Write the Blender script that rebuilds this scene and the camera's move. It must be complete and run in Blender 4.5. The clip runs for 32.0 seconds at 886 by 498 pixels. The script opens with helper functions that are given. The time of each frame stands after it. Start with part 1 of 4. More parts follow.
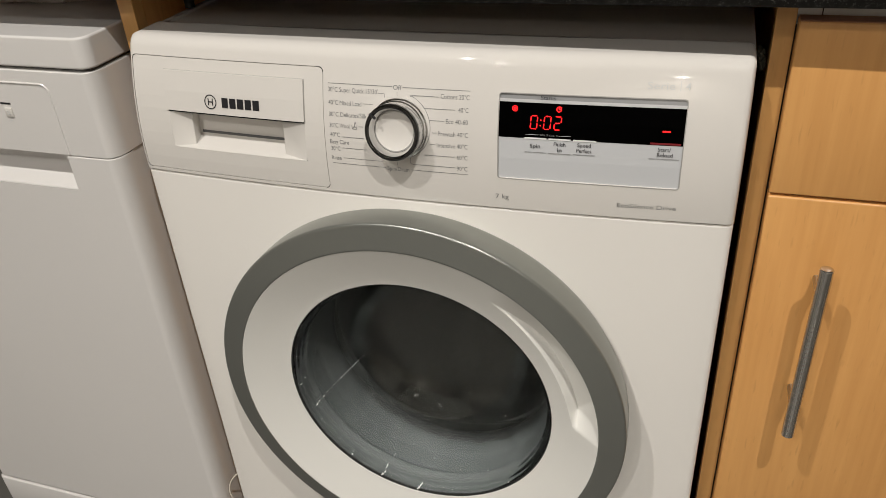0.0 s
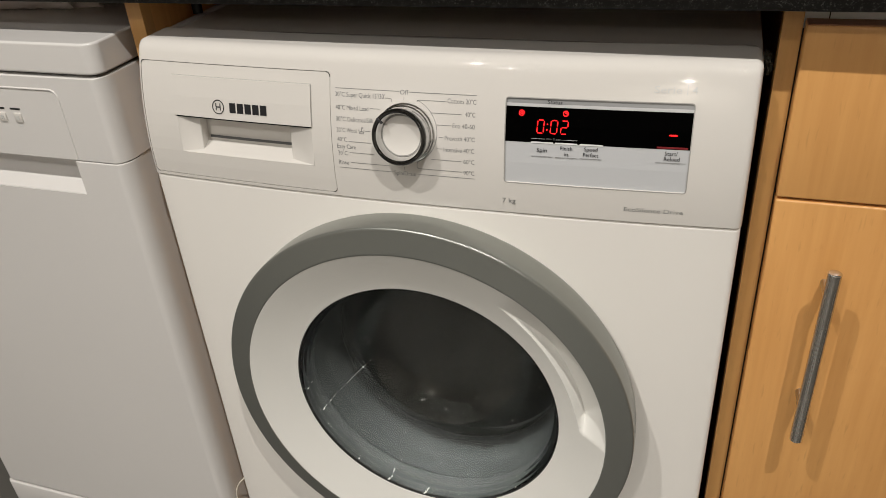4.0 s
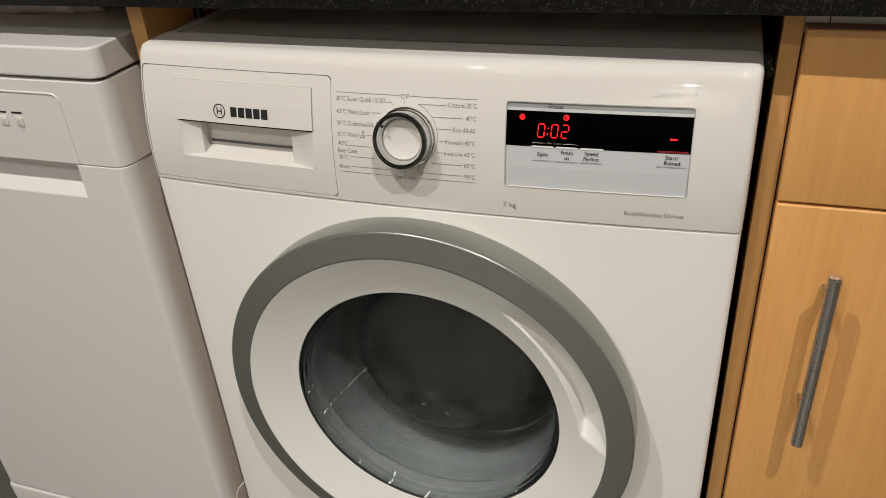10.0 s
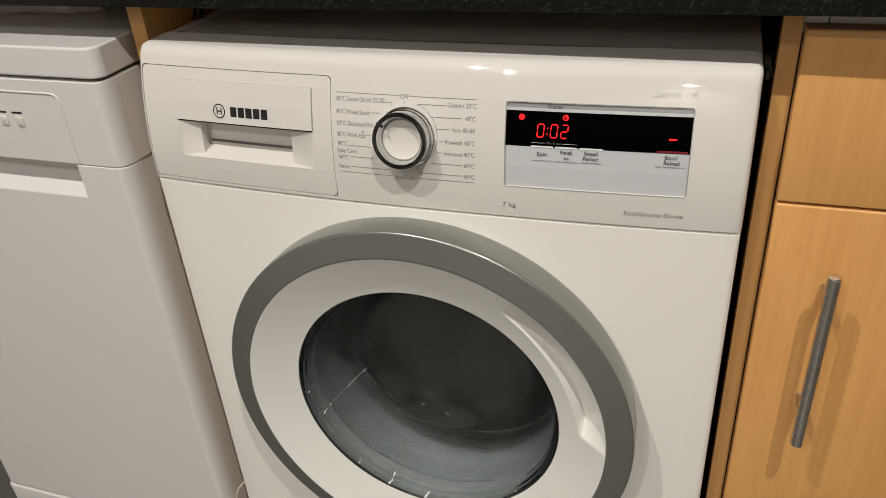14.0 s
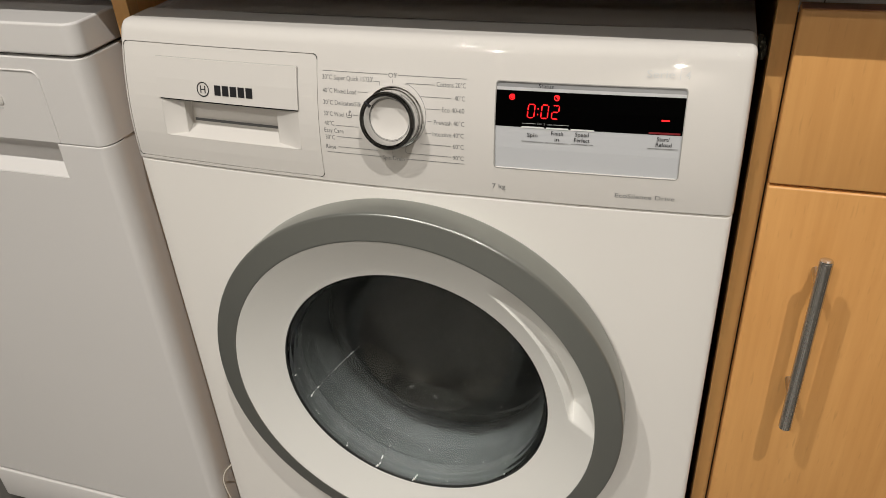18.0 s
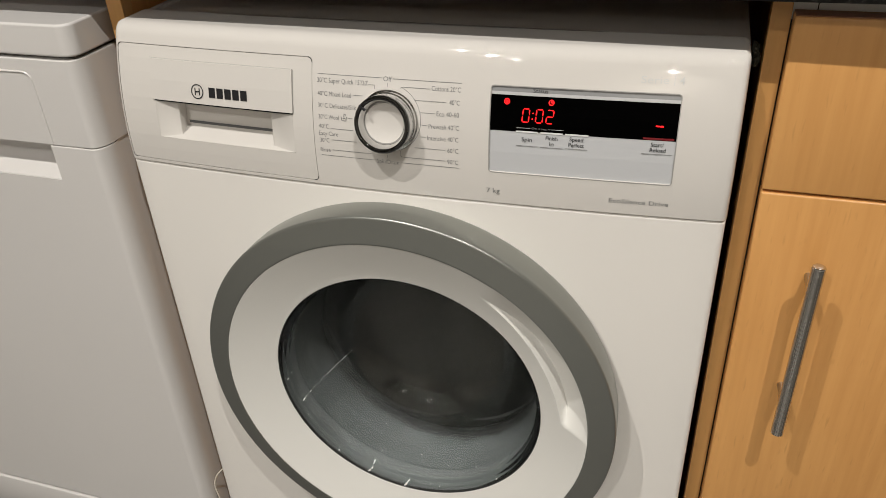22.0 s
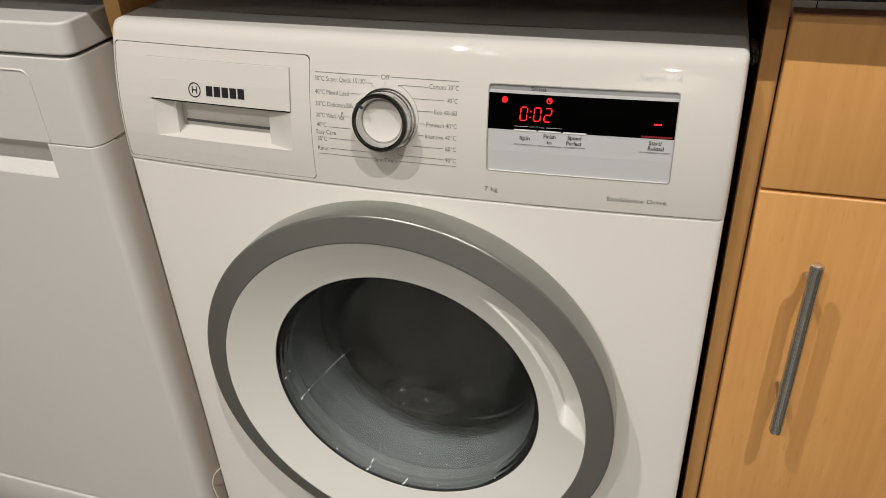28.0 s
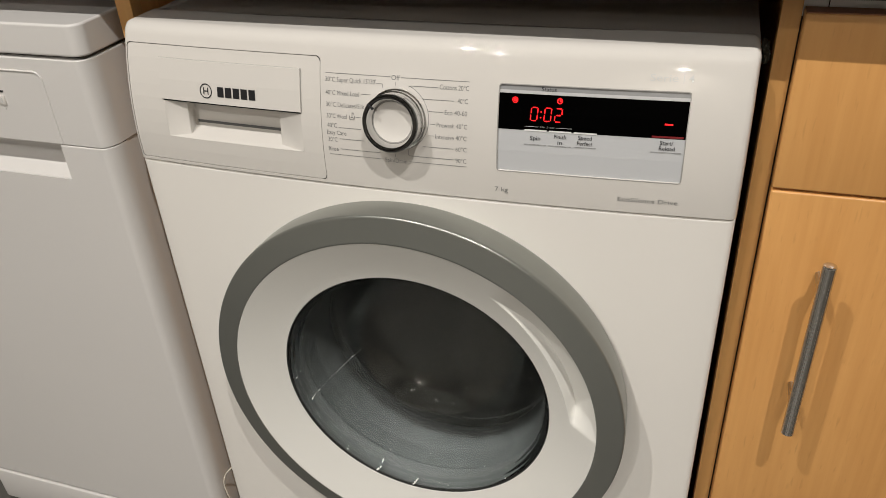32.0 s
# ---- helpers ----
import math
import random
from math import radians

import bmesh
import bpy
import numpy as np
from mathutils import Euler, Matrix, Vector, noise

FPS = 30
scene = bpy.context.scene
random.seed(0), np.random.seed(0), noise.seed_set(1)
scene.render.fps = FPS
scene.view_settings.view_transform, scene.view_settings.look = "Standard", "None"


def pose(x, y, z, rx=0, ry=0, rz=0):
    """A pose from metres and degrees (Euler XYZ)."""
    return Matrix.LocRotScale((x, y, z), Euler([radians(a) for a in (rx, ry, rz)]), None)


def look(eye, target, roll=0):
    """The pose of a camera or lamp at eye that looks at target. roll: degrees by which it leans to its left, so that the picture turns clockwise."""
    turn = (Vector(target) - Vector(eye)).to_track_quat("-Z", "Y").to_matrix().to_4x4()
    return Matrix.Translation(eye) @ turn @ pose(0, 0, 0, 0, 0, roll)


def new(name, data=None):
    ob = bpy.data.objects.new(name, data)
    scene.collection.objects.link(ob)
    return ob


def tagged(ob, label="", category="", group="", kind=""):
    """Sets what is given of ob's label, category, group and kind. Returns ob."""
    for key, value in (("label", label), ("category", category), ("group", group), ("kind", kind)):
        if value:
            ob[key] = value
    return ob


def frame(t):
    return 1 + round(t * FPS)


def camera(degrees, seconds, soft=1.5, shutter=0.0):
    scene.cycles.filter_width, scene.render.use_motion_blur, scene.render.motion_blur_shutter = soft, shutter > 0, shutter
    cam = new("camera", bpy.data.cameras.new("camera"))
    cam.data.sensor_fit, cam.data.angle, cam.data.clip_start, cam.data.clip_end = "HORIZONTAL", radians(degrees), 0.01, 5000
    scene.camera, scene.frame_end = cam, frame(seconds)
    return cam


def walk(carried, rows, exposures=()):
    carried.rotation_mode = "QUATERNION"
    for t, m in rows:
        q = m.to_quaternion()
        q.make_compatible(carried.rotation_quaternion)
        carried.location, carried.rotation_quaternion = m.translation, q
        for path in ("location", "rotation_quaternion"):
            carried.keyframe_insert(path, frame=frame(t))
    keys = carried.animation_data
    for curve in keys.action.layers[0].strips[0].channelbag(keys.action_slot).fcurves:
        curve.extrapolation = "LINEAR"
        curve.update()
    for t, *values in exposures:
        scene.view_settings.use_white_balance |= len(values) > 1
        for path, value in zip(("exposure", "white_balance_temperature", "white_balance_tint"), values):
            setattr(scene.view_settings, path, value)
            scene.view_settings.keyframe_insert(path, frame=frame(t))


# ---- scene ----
DEGREES = 2 * math.degrees(math.atan(784 / 1376.75))
cam = camera(DEGREES, 32.0, soft=0.75)
PATH = [
    (0, pose(0.2558, -0.6179, 1.0579, 58.13, 3.35, 17.74)),
    (0.5, pose(0.2544, -0.6206, 1.0555, 58.45, 3.32, 17.82)),
    (1, pose(0.2550, -0.6198, 1.0557, 58.41, 3.43, 17.90)),
    (1.5, pose(0.2567, -0.6168, 1.0570, 58.20, 3.55, 18.03)),
    (2, pose(0.2555, -0.6176, 1.0572, 58.17, 3.56, 18.00)),
    (2.5, pose(0.2552, -0.6192, 1.0565, 58.35, 3.54, 18.02)),
    (3, pose(0.2549, -0.6198, 1.0562, 58.50, 3.56, 18.03)),
    (3.5, pose(0.2555, -0.6192, 1.0574, 58.53, 3.63, 18.12)),
    (5.5, pose(0.2558, -0.6190, 1.0578, 58.54, 3.56, 18.09)),
    (6, pose(0.2576, -0.6190, 1.0574, 58.70, 3.67, 18.28)),
    (6.5, pose(0.2555, -0.6190, 1.0584, 58.68, 3.61, 18.18)),
    (7, pose(0.2549, -0.6204, 1.0575, 58.80, 3.54, 18.10)),
    (7.5, pose(0.2560, -0.6191, 1.0581, 58.74, 3.57, 18.12)),
    (8, pose(0.2560, -0.6193, 1.0580, 58.74, 3.58, 18.12)),
    (8.5, pose(0.2553, -0.6198, 1.0571, 58.78, 3.49, 18.14)),
    (9, pose(0.2554, -0.6199, 1.0571, 58.79, 3.47, 18.13)),
    (9.5, pose(0.2567, -0.6190, 1.0574, 58.80, 3.56, 18.23)),
    (10, pose(0.2560, -0.6189, 1.0582, 58.78, 3.63, 18.20)),
    (10.5, pose(0.2551, -0.6200, 1.0574, 58.88, 3.57, 18.18)),
    (11, pose(0.2549, -0.6206, 1.0569, 58.92, 3.53, 18.18)),
    (11.5, pose(0.2558, -0.6192, 1.0565, 58.82, 3.59, 18.22)),
    (12, pose(0.2565, -0.6180, 1.0583, 58.64, 3.64, 18.28)),
    (12.5, pose(0.2550, -0.6199, 1.0566, 58.86, 3.52, 18.15)),
    (13, pose(0.2549, -0.6205, 1.0560, 58.95, 3.47, 18.16)),
    (13.5, pose(0.2555, -0.6204, 1.0564, 58.93, 3.52, 18.17)),
    (14, pose(0.2571, -0.6193, 1.0577, 58.84, 3.63, 18.25)),
    (14.5, pose(0.2559, -0.6186, 1.0574, 58.79, 3.64, 18.23)),
    (16.5, pose(0.2547, -0.6138, 1.0547, 57.94, 3.60, 17.94)),
    (17, pose(0.2545, -0.6147, 1.0544, 57.80, 3.32, 17.62)),
    (17.5, pose(0.2544, -0.6113, 1.0538, 57.54, 3.19, 17.52)),
    (18, pose(0.2537, -0.6107, 1.0534, 57.40, 3.07, 17.58)),
    (18.5, pose(0.2537, -0.6100, 1.0537, 57.37, 2.95, 17.61)),
    (19, pose(0.2549, -0.6117, 1.0533, 57.59, 2.98, 17.71)),
    (19.5, pose(0.2544, -0.6119, 1.0537, 57.63, 2.96, 17.66)),
    (20, pose(0.2542, -0.6123, 1.0527, 57.79, 2.83, 17.55)),
    (20.5, pose(0.2536, -0.6125, 1.0522, 57.84, 2.72, 17.46)),
    (21, pose(0.2528, -0.6123, 1.0511, 57.85, 2.59, 17.40)),
    (21.5, pose(0.2536, -0.6102, 1.0520, 57.71, 2.55, 17.39)),
    (22, pose(0.2531, -0.6113, 1.0522, 57.78, 2.51, 17.34)),
    (22.5, pose(0.2541, -0.6110, 1.0533, 57.76, 2.63, 17.43)),
    (23, pose(0.2535, -0.6120, 1.0525, 57.83, 2.64, 17.48)),
    (23.5, pose(0.2543, -0.6116, 1.0524, 57.83, 2.66, 17.52)),
    (24, pose(0.2550, -0.6109, 1.0525, 57.81, 2.70, 17.53)),
    (24.5, pose(0.2544, -0.6111, 1.0523, 57.82, 2.69, 17.52)),
    (25, pose(0.2542, -0.6113, 1.0505, 57.88, 2.65, 17.53)),
    (25.5, pose(0.2529, -0.6121, 1.0498, 57.87, 2.53, 17.40)),
    (27.5, pose(0.2542, -0.6101, 1.0520, 57.70, 2.54, 17.34)),
    (28, pose(0.2537, -0.6101, 1.0510, 57.71, 2.47, 17.27)),
    (28.5, pose(0.2539, -0.6098, 1.0526, 57.56, 2.56, 17.30)),
    (29, pose(0.2540, -0.6092, 1.0520, 57.50, 2.51, 17.31)),
    (29.5, pose(0.2534, -0.6102, 1.0519, 57.57, 2.48, 17.24)),
    (30, pose(0.2548, -0.6095, 1.0506, 57.67, 2.58, 17.41)),
    (30.5, pose(0.2537, -0.6085, 1.0522, 57.57, 2.62, 17.42)),
    (31, pose(0.2541, -0.6093, 1.0519, 57.66, 2.70, 17.55)),
    (31.5, pose(0.2528, -0.6108, 1.0524, 57.69, 2.81, 17.72)),
    (32, pose(0.2532, -0.6104, 1.0516, 57.73, 2.88, 17.86)),
]
walk(cam, PATH, exposures=[(0.0, 0.0), (32.0, 0.0)])

# ---- light: warm ceiling downlights, two close by and three across the kitchen ----
world = bpy.data.worlds.new("room_air")
scene.world = world
world.use_nodes = True
world.node_tree.nodes["Background"].inputs[0].default_value = (1.0, 0.86, 0.7, 1)
world.node_tree.nodes["Background"].inputs[1].default_value = 0.02


def downlight(x, y, watts, size=0.022):
    data = bpy.data.lights.new("downlight", "AREA")
    data.shape, data.size, data.energy = "DISK", size, watts
    data.color = LAMP_COLOUR
    data.spread = radians(150)
    ob = new("downlight", data)
    ob.matrix_world = look((x, y, 2.685), (x, y, 0.0))
    return ob


LAMP_COLOUR = (1.0, 0.965, 0.91)
for lx, ly, watts in ((-0.49, -1.01, 19.8), (0.67, -1.01, 24.0), (-0.51, -2.28, 22.0), (-0.52, -3.57, 18.0), (0.7, -4.46, 50.0)):
    downlight(lx, ly, watts)


# ---- materials ----
def material(name, colour, rough=0.5, metal=0.0, vary=0.06, scale=18.0, bump=0.0, bump_scale=300.0, stretch=(1, 1, 1),
             rough_vary=0.04, coat=0.0, second=None, specular=0.5, contrast=0.5):
    m = bpy.data.materials.new(name)
    m.use_nodes = True
    nt = m.node_tree
    p = nt.nodes["Principled BSDF"]
    p.inputs["Metallic"].default_value = metal
    p.inputs["Specular IOR Level"].default_value = specular
    p.inputs["Coat Weight"].default_value = coat
    p.inputs["Coat Roughness"].default_value = 0.08
    tc = nt.nodes.new("ShaderNodeTexCoord")
    mp = nt.nodes.new("ShaderNodeMapping")
    mp.inputs["Scale"].default_value = stretch
    nt.links.new(tc.outputs["Object"], mp.inputs["Vector"])
    n = nt.nodes.new("ShaderNodeTexNoise")
    n.inputs["Scale"].default_value = scale
    n.inputs["Detail"].default_value = 6
    nt.links.new(mp.outputs[0], n.inputs["Vector"])
    mix = nt.nodes.new("ShaderNodeMix")
    mix.data_type = "RGBA"
    lo = second or [c * (1 - vary) for c in colour]
    hi = colour if second else [min(1, c * (1 + vary)) for c in colour]
    mix.inputs[6].default_value = (*lo, 1)
    mix.inputs[7].default_value = (*hi, 1)
    span = nt.nodes.new("ShaderNodeMapRange")
    span.inputs[1].default_value, span.inputs[2].default_value = 0.5 - contrast, 0.5 + contrast
    nt.links.new(n.outputs[0], span.inputs[0])
    nt.links.new(span.outputs[0], mix.inputs[0])
    nt.links.new(mix.outputs[2], p.inputs["Base Color"])
    n2 = nt.nodes.new("ShaderNodeTexNoise")
    n2.inputs["Scale"].default_value = bump_scale
    n2.inputs["Detail"].default_value = 3
    nt.links.new(mp.outputs[0], n2.inputs["Vector"])
    rr = nt.nodes.new("ShaderNodeMapRange")
    rr.inputs[3].default_value = max(0.02, rough - rough_vary)
    rr.inputs[4].default_value = min(1, rough + rough_vary)
    nt.links.new(n.outputs[0], rr.inputs[0])
    nt.links.new(rr.outputs[0], p.inputs["Roughness"])
    if bump:
        b = nt.nodes.new("ShaderNodeBump")
        b.inputs["Strength"].default_value = bump
        b.inputs["Distance"].default_value = 0.0006
        nt.links.new(n2.outputs[0], b.inputs["Height"])
        nt.links.new(b.outputs[0], p.inputs["Normal"])
    return m


def glow(name, colour, strength):
    m = bpy.data.materials.new(name)
    m.use_nodes = True
    p = m.node_tree.nodes["Principled BSDF"]
    p.inputs["Base Color"].default_value = (*[c * 0.4 for c in colour], 1)
    p.inputs["Emission Color"].default_value = (*colour, 1)
    p.inputs["Emission Strength"].default_value = strength
    return m


def glass_material(name, tint=(0.93, 0.96, 0.96), rough=0.0):
    m = bpy.data.materials.new(name)
    m.use_nodes = True
    p = m.node_tree.nodes["Principled BSDF"]
    p.inputs["Base Color"].default_value = (*tint, 1)
    p.inputs["Transmission Weight"].default_value = 1
    p.inputs["Roughness"].default_value = rough
    p.inputs["IOR"].default_value = 1.47
    return m


def wood_material(name, light, dark, along="Z"):
    """Pale laminate: long fine grain, broad figure and short dark flecks."""
    m = bpy.data.materials.new(name)
    m.use_nodes = True
    nt = m.node_tree
    p = nt.nodes["Principled BSDF"]
    tc = nt.nodes.new("ShaderNodeTexCoord")

    def noise_at(sx, sy, sz, scale, detail=5, distort=0.0):
        mp = nt.nodes.new("ShaderNodeMapping")
        mp.inputs["Scale"].default_value = (sx, sy, sz)
        nt.links.new(tc.outputs["Object"], mp.inputs["Vector"])
        n = nt.nodes.new("ShaderNodeTexNoise")
        n.inputs["Scale"].default_value = scale
        n.inputs["Detail"].default_value = detail
        n.inputs["Distortion"].default_value = distort
        nt.links.new(mp.outputs[0], n.inputs["Vector"])
        return n
    broad = noise_at(1, 1, 0.2, 11, 4, 0.9)
    fine = noise_at(1, 1, 0.05, 130, 5)
    fleck = noise_at(1, 1, 0.13, 300, 1)
    r1 = nt.nodes.new("ShaderNodeValToRGB")
    r1.color_ramp.elements[0].position, r1.color_ramp.elements[0].color = 0.3, (*dark, 1)
    r1.color_ramp.elements[1].position, r1.color_ramp.elements[1].color = 0.68, (*light, 1)
    add = nt.nodes.new("ShaderNodeMath")
    add.operation = "MULTIPLY_ADD"
    nt.links.new(fine.outputs[0], add.inputs[0])
    add.inputs[1].default_value = 0.48
    sub = nt.nodes.new("ShaderNodeMath")
    sub.operation = "MULTIPLY"
    nt.links.new(broad.outputs[0], sub.inputs[0])
    sub.inputs[1].default_value = 0.55
    nt.links.new(sub.outputs[0], add.inputs[2])
    nt.links.new(add.outputs[0], r1.inputs[0])
    fr = nt.nodes.new("ShaderNodeMapRange")
    fr.inputs[1].default_value, fr.inputs[2].default_value = 0.64, 0.8
    fr.inputs[3].default_value, fr.inputs[4].default_value = 0.0, 0.3
    nt.links.new(fleck.outputs[0], fr.inputs[0])
    mx = nt.nodes.new("ShaderNodeMix")
    mx.data_type = "RGBA"
    nt.links.new(fr.outputs[0], mx.inputs[0])
    nt.links.new(r1.outputs[0], mx.inputs[6])
    mx.inputs[7].default_value = (*[c * 0.62 for c in dark], 1)
    nt.links.new(mx.outputs[2], p.inputs["Base Color"])
    p.inputs["Roughness"].default_value = 0.33
    b = nt.nodes.new("ShaderNodeBump")
    b.inputs["Strength"].default_value, b.inputs["Distance"].default_value = 0.12, 0.0004
    nt.links.new(fine.outputs[0], b.inputs["Height"])
    nt.links.new(b.outputs[0], p.inputs["Normal"])
    return m


def granite_material(name):
    m = bpy.data.materials.new(name)
    m.use_nodes = True
    nt = m.node_tree
    p = nt.nodes["Principled BSDF"]
    tc = nt.nodes.new("ShaderNodeTexCoord")
    v = nt.nodes.new("ShaderNodeTexVoronoi")
    v.inputs["Scale"].default_value = 1050
    nt.links.new(tc.outputs["Object"], v.inputs["Vector"])
    n = nt.nodes.new("ShaderNodeTexNoise")
    n.inputs["Scale"].default_value, n.inputs["Detail"].default_value = 240, 5
    nt.links.new(tc.outputs["Object"], n.inputs["Vector"])
    bw = nt.nodes.new("ShaderNodeRGBToBW")
    nt.links.new(v.outputs["Color"], bw.inputs[0])
    mul = nt.nodes.new("ShaderNodeMath")
    mul.operation = "MULTIPLY"
    nt.links.new(bw.outputs[0], mul.inputs[0])
    nt.links.new(n.outputs[0], mul.inputs[1])
    r = nt.nodes.new("ShaderNodeValToRGB")
    e = r.color_ramp.elements
    e[0].position, e[0].color = 0.32, (0.0062, 0.0054, 0.0046, 1)
    e[1].position, e[1].color = 0.6, (0.075, 0.074, 0.068, 1)
    mid = e.new(0.4)
    mid.color = (0.02, 0.0195, 0.0175, 1)
    nt.links.new(mul.outputs[0], r.inputs[0])
    nt.links.new(r.outputs[0], p.inputs["Base Color"])
    p.inputs["Roughness"].default_value = 0.3
    p.inputs["Specular IOR Level"].default_value = 0.2
    return m


def smear_material(name, dark, light):
    """Wet cloth whirled round its axis: streaks that run in circles about local y."""
    m = bpy.data.materials.new(name)
    m.use_nodes = True
    nt = m.node_tree
    p = nt.nodes["Principled BSDF"]
    tc = nt.nodes.new("ShaderNodeTexCoord")
    sp = nt.nodes.new("ShaderNodeSeparateXYZ")
    nt.links.new(tc.outputs["Object"], sp.inputs[0])
    flat = nt.nodes.new("ShaderNodeCombineXYZ")
    nt.links.new(sp.outputs[0], flat.inputs[0])
    nt.links.new(sp.outputs[2], flat.inputs[1])
    ln = nt.nodes.new("ShaderNodeVectorMath")
    ln.operation = "LENGTH"
    nt.links.new(flat.outputs[0], ln.inputs[0])
    at = nt.nodes.new("ShaderNodeMath")
    at.operation = "ARCTAN2"
    nt.links.new(sp.outputs[2], at.inputs[0])
    nt.links.new(sp.outputs[0], at.inputs[1])
    sn = nt.nodes.new("ShaderNodeMath")
    sn.operation = "SINE"
    nt.links.new(at.outputs[0], sn.inputs[0])
    sc = nt.nodes.new("ShaderNodeMath")
    sc.operation = "MULTIPLY"
    nt.links.new(sn.outputs[0], sc.inputs[0])
    sc.inputs[1].default_value = 0.012
    cb = nt.nodes.new("ShaderNodeCombineXYZ")
    nt.links.new(ln.outputs["Value"], cb.inputs[0])
    nt.links.new(sp.outputs[1], cb.inputs[1])
    nt.links.new(sc.outputs[0], cb.inputs[2])
    n = nt.nodes.new("ShaderNodeTexNoise")
    n.inputs["Scale"].default_value, n.inputs["Detail"].default_value = 95, 6
    nt.links.new(cb.outputs[0], n.inputs["Vector"])
    mix = nt.nodes.new("ShaderNodeMix")
    mix.data_type = "RGBA"
    nt.links.new(n.outputs[0], mix.inputs[0])
    mix.inputs[6].default_value, mix.inputs[7].default_value = (*dark, 1), (*light, 1)
    nt.links.new(mix.outputs[2], p.inputs["Base Color"])
    p.inputs["Roughness"].default_value = 0.8
    p.inputs["Specular IOR Level"].default_value = 0.1
    return m


def film_material(name, colour, least, most, centre=None, fade=(0.0, 0.0)):
    """A broken wet film that also paints haze on glass: clouds and fine droplets that cover it in part, thinning out
    between two radii about the centre.
    """
    m = bpy.data.materials.new(name)
    m.use_nodes = True
    nt = m.node_tree
    p = nt.nodes["Principled BSDF"]
    p.inputs["Base Color"].default_value = (*colour, 1)
    p.inputs["Roughness"].default_value = 0.6
    tc = nt.nodes.new("ShaderNodeTexCoord")
    cover = None
    for scale, detail, stretch in ((26, 4, (1, 1, 0.5)), (210, 3, (1, 1, 0.35))):
        mp = nt.nodes.new("ShaderNodeMapping")
        mp.inputs["Scale"].default_value = stretch
        nt.links.new(tc.outputs["Object"], mp.inputs["Vector"])
        n = nt.nodes.new("ShaderNodeTexNoise")
        n.inputs["Scale"].default_value, n.inputs["Detail"].default_value = scale, detail
        nt.links.new(mp.outputs[0], n.inputs["Vector"])
        if cover is None:
            cover = n
        else:
            mul = nt.nodes.new("ShaderNodeMath")
            mul.operation = "MULTIPLY"
            nt.links.new(cover.outputs[0], mul.inputs[0])
            nt.links.new(n.outputs[0], mul.inputs[1])
            cover = mul
    span = nt.nodes.new("ShaderNodeMapRange")
    span.inputs[1].default_value, span.inputs[2].default_value = 0.12, 0.4
    span.inputs[3].default_value, span.inputs[4].default_value = least, most
    nt.links.new(cover.outputs[0], span.inputs[0])
    if centre:
        shift = nt.nodes.new("ShaderNodeVectorMath")
        shift.operation = "SUBTRACT"
        shift.inputs[1].default_value = centre
        nt.links.new(tc.outputs["Object"], shift.inputs[0])
        flat = nt.nodes.new("ShaderNodeVectorMath")
        flat.operation = "MULTIPLY"
        flat.inputs[1].default_value = (1, 0, 1)
        nt.links.new(shift.outputs[0], flat.inputs[0])
        far = nt.nodes.new("ShaderNodeVectorMath")
        far.operation = "LENGTH"
        nt.links.new(flat.outputs[0], far.inputs[0])
        thin = nt.nodes.new("ShaderNodeMapRange")
        thin.interpolation_type = "SMOOTHSTEP"
        thin.inputs[1].default_value, thin.inputs[2].default_value = fade
        thin.inputs[3].default_value, thin.inputs[4].default_value = 1.0, 0.0
        nt.links.new(far.outputs["Value"], thin.inputs[0])
        both = nt.nodes.new("ShaderNodeMath")
        both.operation = "MULTIPLY"
        nt.links.new(span.outputs[0], both.inputs[0])
        nt.links.new(thin.outputs[0], both.inputs[1])
        span = both
    nt.links.new(span.outputs[0], p.inputs["Alpha"])
    return m


def shaded_rubber_material(name, colour, black, y0, y1):
    """Grey rubber with shade painted on its inner lip, with an uneven edge, between two depths."""
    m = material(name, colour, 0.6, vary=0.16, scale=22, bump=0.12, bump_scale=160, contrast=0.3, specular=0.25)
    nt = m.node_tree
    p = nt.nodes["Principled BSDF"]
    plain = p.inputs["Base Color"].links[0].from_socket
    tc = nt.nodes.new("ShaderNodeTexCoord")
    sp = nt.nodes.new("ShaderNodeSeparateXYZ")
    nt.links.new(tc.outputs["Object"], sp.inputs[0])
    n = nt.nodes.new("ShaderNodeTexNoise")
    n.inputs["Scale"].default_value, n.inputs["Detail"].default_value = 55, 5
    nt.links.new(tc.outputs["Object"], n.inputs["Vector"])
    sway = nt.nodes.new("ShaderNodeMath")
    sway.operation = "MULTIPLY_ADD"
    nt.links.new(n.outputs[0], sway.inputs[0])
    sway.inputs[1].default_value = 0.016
    # the painted shade reaches further out on the right side
    slant = nt.nodes.new("ShaderNodeMath")
    slant.operation = "MULTIPLY_ADD"
    slant.inputs[1].default_value = 0.06
    nt.links.new(sp.outputs[0], slant.inputs[0])
    nt.links.new(sp.outputs[1], slant.inputs[2])
    nt.links.new(slant.outputs[0], sway.inputs[2])
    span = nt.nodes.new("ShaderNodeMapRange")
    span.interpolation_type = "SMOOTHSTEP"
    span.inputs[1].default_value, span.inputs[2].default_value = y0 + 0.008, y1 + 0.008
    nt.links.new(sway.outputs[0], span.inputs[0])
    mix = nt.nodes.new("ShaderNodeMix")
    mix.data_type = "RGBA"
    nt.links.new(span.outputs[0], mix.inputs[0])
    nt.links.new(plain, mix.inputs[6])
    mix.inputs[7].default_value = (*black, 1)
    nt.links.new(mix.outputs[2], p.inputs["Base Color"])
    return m


